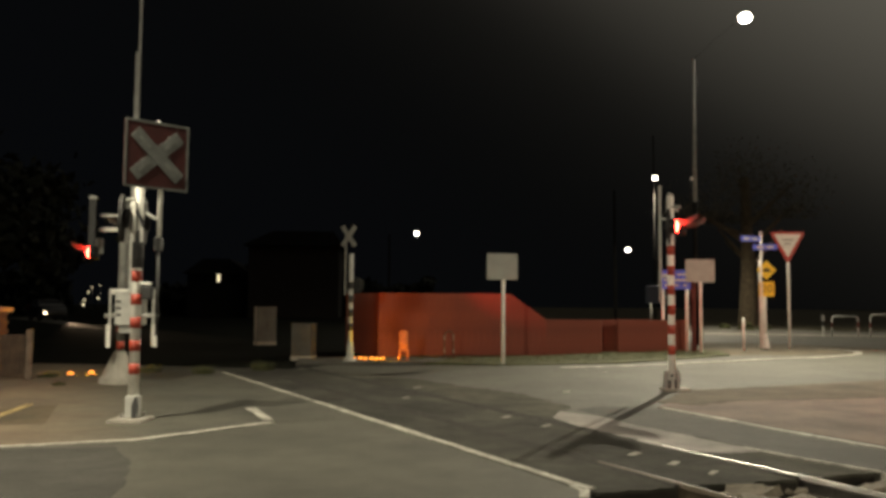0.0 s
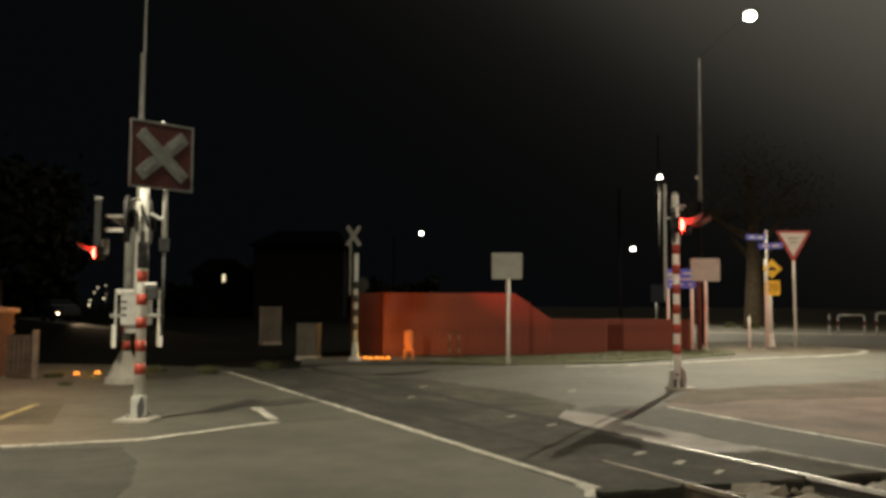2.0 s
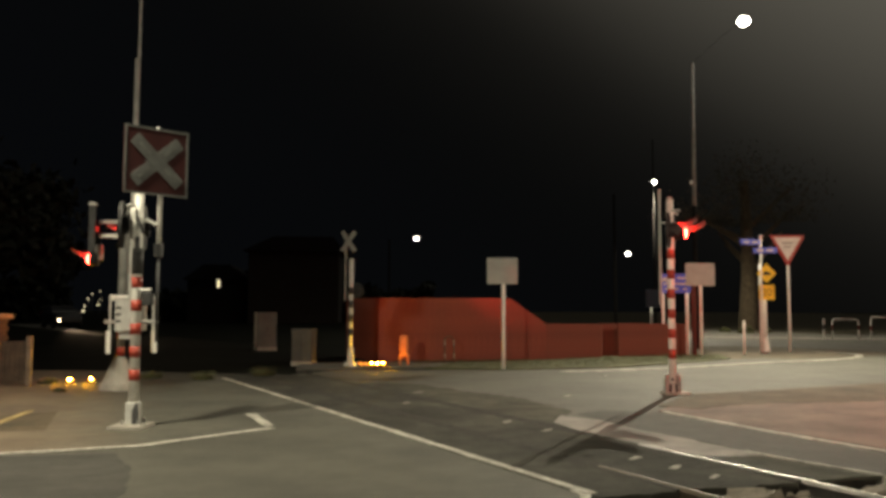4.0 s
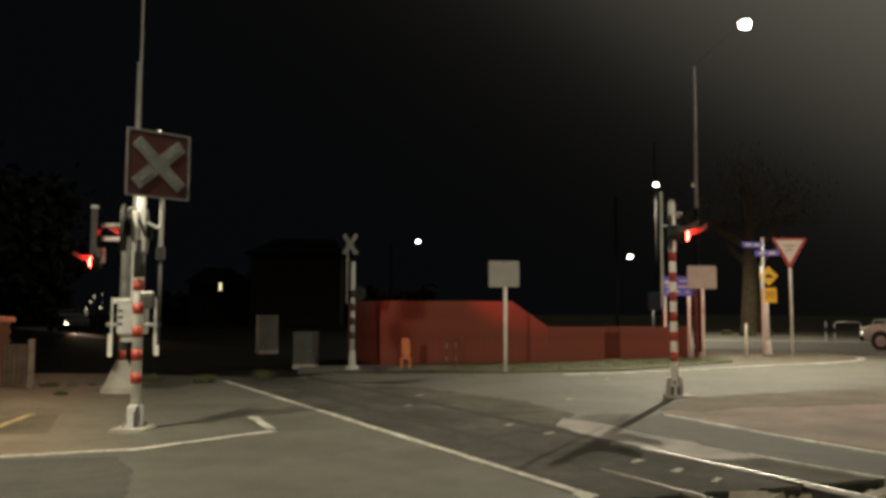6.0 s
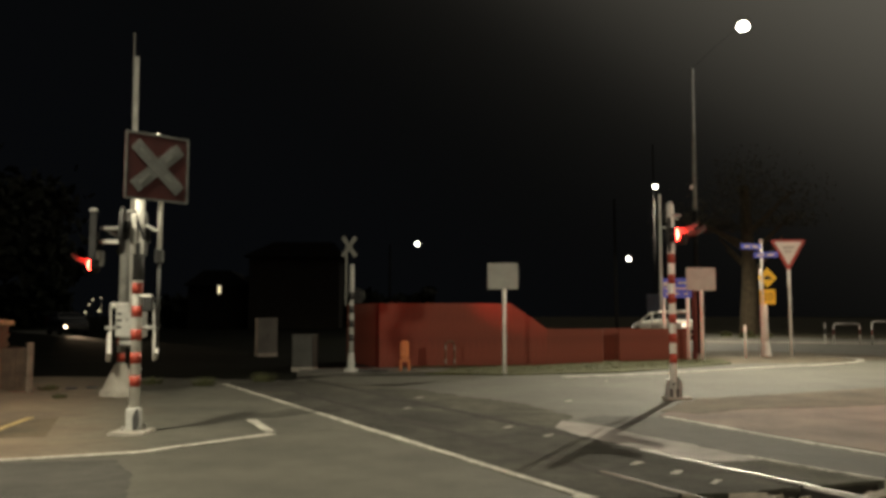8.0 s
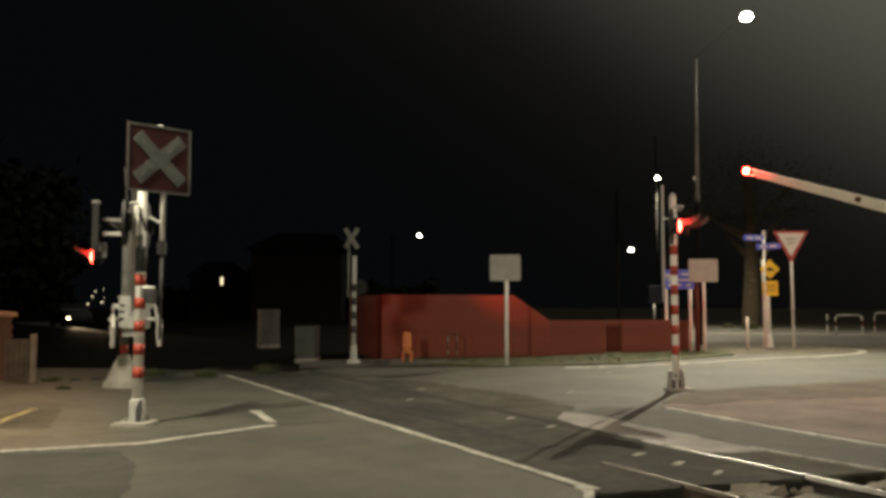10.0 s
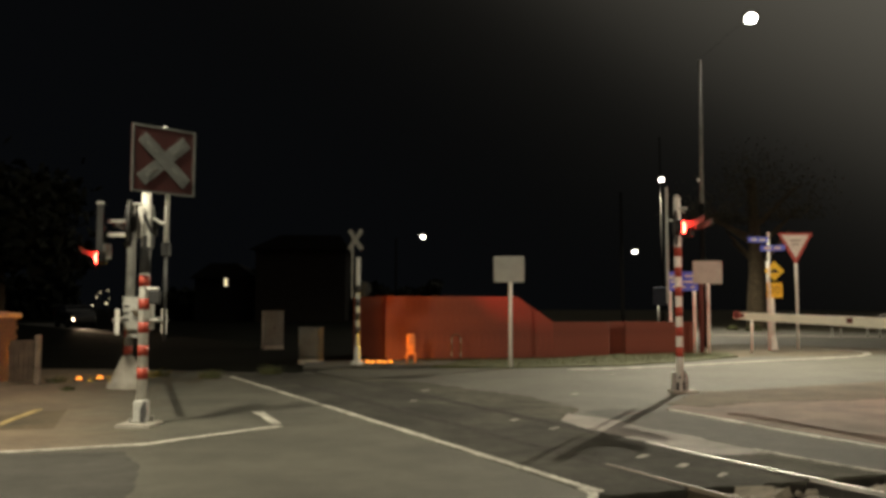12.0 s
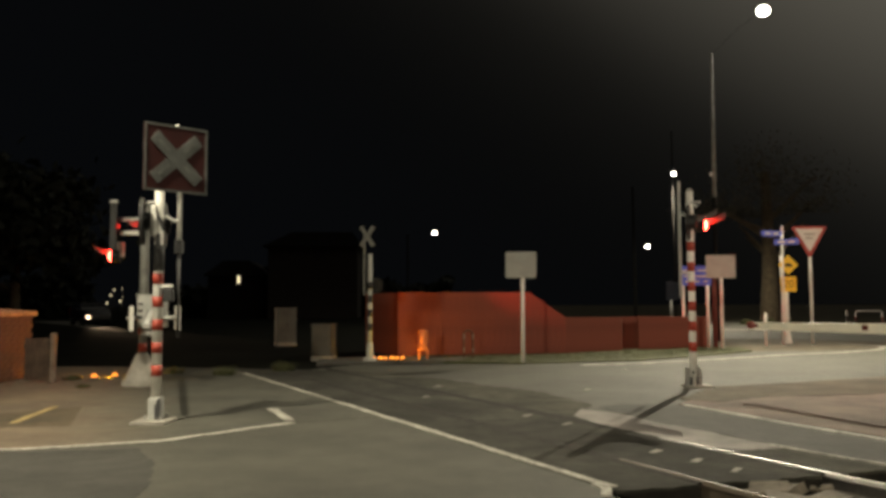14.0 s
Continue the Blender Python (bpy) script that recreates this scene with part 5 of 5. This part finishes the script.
def car(m, paint, label, high=1.62, tail=TAIL_GLOW, head=None):
    c = thing("car", m, label, "car")

    def section(y, w, z0, z1, belt):
        return [(-w * 0.86, y, z0), (w * 0.86, y, z0), (w, y, z0 + 0.16), (w, y, belt - 0.14), (w * 0.94, y, z1), (-w * 0.94, y, z1), (-w, y, belt - 0.14), (-w, y, z0 + 0.16)]

    rows = [(-2.20, 0.72, 0.42, 0.90, 0.96), (-2.12, 0.86, 0.30, 1.12, 1.16), (-1.5, 0.90, 0.24, 1.17, 1.21), (0.0, 0.91, 0.22, 1.12, 1.16), (0.95, 0.90, 0.22, 1.06, 1.10), (1.75, 0.86, 0.26, 0.96, 1.00), (2.10, 0.78, 0.32, 0.86, 0.92), (2.22, 0.62, 0.40, 0.72, 0.80)]
    bm = loft([section(*r) for r in rows])
    bmesh.ops.bevel(bm, geom=list(bm.edges), offset=0.035, segments=2, affect="EDGES")
    part("body", bm, paint, c, "smooth painted body", smooth=True)
    top = high - 0.04
    bm = bmesh.new()
    low, mid, up = ([bm.verts.new(p) for p in ring] for ring in (
        ((-0.86, -2.08, 1.02), (0.86, -2.08, 1.02), (0.86, 1.30, 0.98), (-0.86, 1.30, 0.98)),
        ((-0.80, -1.92, 1.20), (0.80, -1.92, 1.20), (0.80, 0.82, 1.20), (-0.80, 0.82, 1.20)),
        ((-0.66, -1.48, top), (0.66, -1.48, top), (0.66, 0.06, top), (-0.66, 0.06, top))))
    for r0, r1 in ((low, mid), (mid, up)):
        for j in range(4):
            bm.faces.new((r0[j], r0[(j + 1) % 4], r1[(j + 1) % 4], r1[j]))
    bm.faces.new(up)
    bm.faces.new(low[::-1])
    bmesh.ops.bevel(bm, geom=list(bm.edges), offset=0.05, segments=2, affect="EDGES")
    part("glasshouse", bm, GLASS, c, "dark tinted windows")
    bm = box((0, -0.73, top - 0.03), (1.45, 1.76, 0.17), 0.075)
    part("roof", bm, paint, c)
    for sx in (-1, 1):
        for pts, r, mat in ((((0.865, 1.30, 0.95), (0.805, 0.82, 1.20), (0.665, 0.06, top)), 0.042, paint), (((0.865, -0.28, 0.98), (0.80, -0.32, 1.20), (0.67, -0.42, top)), 0.040, BLACK),
                            (((0.865, -1.38, 0.98), (0.80, -1.30, 1.20), (0.67, -1.12, top)), 0.075, paint), (((0.84, -2.02, 1.0), (0.78, -1.84, 1.22), (0.645, -1.40, top)), 0.045, BLACK)):
            part("pillar", tube([(sx * x, y, z) for x, y, z in pts], r, 10), mat, c, smooth=True)
        light = part("tail_light", box((sx * 0.76, -2.07, 1.03), (0.28, 0.28, 0.16), 0.05), tail, c, "red wrap-round tail light")
        part("lower_lamp", box((sx * 0.82, -2.12, 0.80), (0.14, 0.18, 0.30), 0.04), SIGN_RED, light)
        part("mirror", box((sx * 0.98, 0.72, 1.02), (0.16, 0.10, 0.12), 0.03), paint, c)
        part("headlight", box((sx * 0.62, 2.08, 0.66), (0.26, 0.18, 0.13), 0.03), head or SIGN_GREY, c, "headlight")
        part("sill", box((sx * 0.89, 0, 0.28), (0.06, 2.3, 0.14), 0.02), BLACK, c)
        part("roof_rail", rod((sx * 0.60, -1.6, top + 0.07), (sx * 0.60, 0.1, top + 0.07), 0.02, seg=8), DARK, c)
        for y in (-1.36, 1.36):
            w = part("wheel", rod((sx * 0.70, y, 0.33), (sx * 0.915, y, 0.33), 0.33, seg=24), TYRE, c, "black tyre on a silver rim")
            part("rim", rod((sx * 0.90, y, 0.33), (sx * 0.925, y, 0.33), 0.21, seg=18), GALV, w)
            part("arch", rod((sx * 0.80, y, 0.36), (sx * 0.912, y, 0.36), 0.385, seg=24), BLACK, c)
    part("rear_bumper", box((0, -2.18, 0.46), (1.66, 0.18, 0.26), 0.05), BLACK, c)
    part("front_bumper", box((0, 2.14, 0.44), (1.5, 0.2, 0.22), 0.05), BLACK, c)
    plate_ = part("number_plate", box((0, -2.225, 0.84), (0.56, 0.03, 0.19), 0.006), PLATE_GLOW, c, "lit plate with a plain bar")
    part("lettering_bar", box((0, -2.245, 0.80), (0.28, 0.006, 0.04)), DARK, plate_)
    part("spoiler", box((0, -1.58, top + 0.005), (1.22, 0.26, 0.045), 0.018), paint, c)
    part("rear_panel", box((0, -2.12, 0.74), (1.50, 0.10, 0.34), 0.045), paint, c)
    return c


SUV_PATH = [(0.0, 58, 22.0, 88), (3.0, 38, 25.0, 84), (4.6, 26.5, 27.2, 80), (5.5, 19.9, 28.8, 66), (5.8, 18.4, 29.3, 56), (6.1, 16.85, 30.0, 38), (6.3, 16.0, 30.6, 24), (6.5, 15.25, 31.4, 16), (6.7, 14.6, 32.3, 14),
            (6.9, 13.95, 33.6, 15), (7.1, 13.7, 35.2, 19), (7.3, 13.55, 37.1, 21), (7.5, 13.2, 39.2, 22), (7.7, 12.7, 41.4, 18), (8.0, 11.95, 44.6, 21), (8.3, 11.0, 47.6, 28),
            (9.0, 8.4, 53.5, 50), (9.6, 5.0, 57.8, 68), (10.2, 1.0, 60.6, 80), (11.0, -2.0, 62.6, 86), (14.0, -2.6, 63.2, 86)]
suv = car(pose(58, 22.0, 0, 0, 0, 88), CAR_PAINT, "silver-white hatchback wagon with red tail lights driving past", head=DIPPED_GLOW)
# a small hatchback: 3.9 m long
for ob in suv.children_recursive:
    ob.data.transform(Matrix.Diagonal((0.92, 0.88, 0.94, 1)))
far_car = car(pose(-25.0, 54.9, -0.02, 0, 0, -142), DARK_CAR, "dark distant car with bright headlights", 1.45, SIGN_RED)
for dx in (0.66,):
    bm = bmesh.new()
    bmesh.ops.create_uvsphere(bm, u_segments=12, v_segments=8, radius=0.08, matrix=Matrix.Translation((dx, 2.20, 0.53)))
    part("headlight_bulb", bm, HEAD_GLOW, far_car, "glaring white headlight")
lamp("far_headlight", "SPOT", (-24.0, 52.6, 0.58), (-19.0, 44.4, 0.0), 1300, (1.0, 0.70, 0.42), 0.1, 18, 1.0)
# paler lane wedge whose outline is that of the headlight's streak
setting("beam_wedge", slab([(-32.0, 67.0), (-24.3, 54.2), (-16.8, 41.4), (-17.3, 41.2), (-25.6, 53.2), (-35.0, 66.0)], -0.1, -0.012), ASPHALT_FAR, "pale tapering lane piece shaped as the headlight's streak", "road")


# ---- what moves ----
LEFT_ON = [(-0.2, 0.15), (0.45, 0.85), (1.15, 1.55), (1.85, 2.22), (2.58, 2.95), (3.3, 3.67), (4.0, 4.4), (4.72, 5.1), (5.42, 5.8), (6.18, 6.63), (6.93, 7.2), (7.6, 8.05),
           (8.33, 8.7), (9.05, 9.4), (9.75, 10.12), (10.42, 10.8), (11.22, 11.58), (11.93, 12.22), (12.6, 13.06), (13.4, 13.7)]
RIGHT_ON = [(a[1] - 0.03, b[0] + 0.03) for a, b in zip(LEFT_ON, LEFT_ON[1:])] + [(13.67, 14.5)]
RIGHT_ON[-2] = (12.95, RIGHT_ON[-2][1])
AMBER_ON = [(-0.2, 0.25), (0.35, 0.45), (0.65, 0.77), (0.93, 1.05), (1.15, 1.35), (1.45, 1.56), (1.74, 1.85), (1.95, 2.6), (2.74, 2.86), (2.95, 3.15), (3.5, 3.7), (4.0, 4.3), (4.7, 4.9),
            (5.56, 5.72), (5.85, 5.95), (6.07, 6.25), (6.36, 6.46), (6.62, 7.2), (7.66, 7.93), (8.15, 8.35), (8.7, 9.0), (9.4, 9.65), (10.25, 10.6), (10.9, 11.06), (11.28, 11.8), (11.95, 12.06), (12.24, 12.4), (12.82, 12.94), (13.06, 13.2), (13.63, 14.5)]

TIP_ON = [(8.4, 8.75), (9.1, 9.4), (9.75, 10.1), (10.4, 10.8)]


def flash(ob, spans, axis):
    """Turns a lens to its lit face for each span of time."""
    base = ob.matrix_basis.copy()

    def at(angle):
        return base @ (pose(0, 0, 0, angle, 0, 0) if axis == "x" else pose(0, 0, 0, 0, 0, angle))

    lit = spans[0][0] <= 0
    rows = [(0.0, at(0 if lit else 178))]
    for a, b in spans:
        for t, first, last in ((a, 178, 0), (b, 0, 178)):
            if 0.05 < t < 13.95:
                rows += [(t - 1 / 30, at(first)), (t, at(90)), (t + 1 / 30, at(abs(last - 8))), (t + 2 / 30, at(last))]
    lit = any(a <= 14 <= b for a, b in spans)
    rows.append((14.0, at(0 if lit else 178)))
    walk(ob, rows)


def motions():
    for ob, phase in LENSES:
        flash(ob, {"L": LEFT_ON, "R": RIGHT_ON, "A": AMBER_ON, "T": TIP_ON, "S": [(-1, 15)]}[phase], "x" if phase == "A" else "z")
    walk(far_car, [(t, pose(-25.0 - 0.616 * back, 54.9 + 0.788 * back, -0.02, 0, 0, -142)) for t, back in ((0.0, 5.5), (2.5, 3.0), (5.0, 0.8), (6.5, 0.2), (10.0, 0.1), (14.0, 0.0))])
    walk(suv, [(t, pose(x, y, 0, 0, 0, turn)) for t, x, y, turn in SUV_PATH])
    left = [(0.0, 89), (6.0, 89), (6.6, 86.5), (7.0, 82.5), (7.5, 76.8), (8.0, 69.2), (8.2, 66.5), (9.2, 49), (10.3, 27), (11.0, 15), (11.6, 6.5), (12.2, 1), (12.6, -0.5), (13.2, 0), (14.0, 0)]
    right = [(0.0, 88), (5.2, 88), (5.8, 82), (7.0, 62), (8.0, 47.5), (8.2, 44.5), (9.2, 30), (10.3, 14.7), (10.7, 9.9), (11.1, 5.6), (11.3, 3.5), (11.8, 2.5), (12.2, 0.3), (12.6, -0.3), (13.0, -2.5), (13.5, -0.8), (14.0, -0.5)]
    walk(left_arm, [(t, pose(*LEFT_HINGE, up, 0, LEFT_TURN)) for t, up in left])
    foot = [(0.0, 89), (6.0, 89), (6.6, 86.5), (7.0, 82), (7.5, 75), (8.2, 64), (9.2, 47), (10.3, 29), (10.6, 24), (11.0, 18), (11.4, 11.5), (11.8, 4.5), (12.1, 1), (12.6, 0.5), (13.0, -0.5), (13.4, -3), (13.7, -3), (14.0, -1.5)]
    walk(foot_arm, [(t, pose(*FOOT_HINGE, up, 0, 200.0)) for t, up in foot])
    walk(right_arm, [(t, pose(*RIGHT_HINGE, up, 0, RIGHT_TURN)) for t, up in right])


motions()
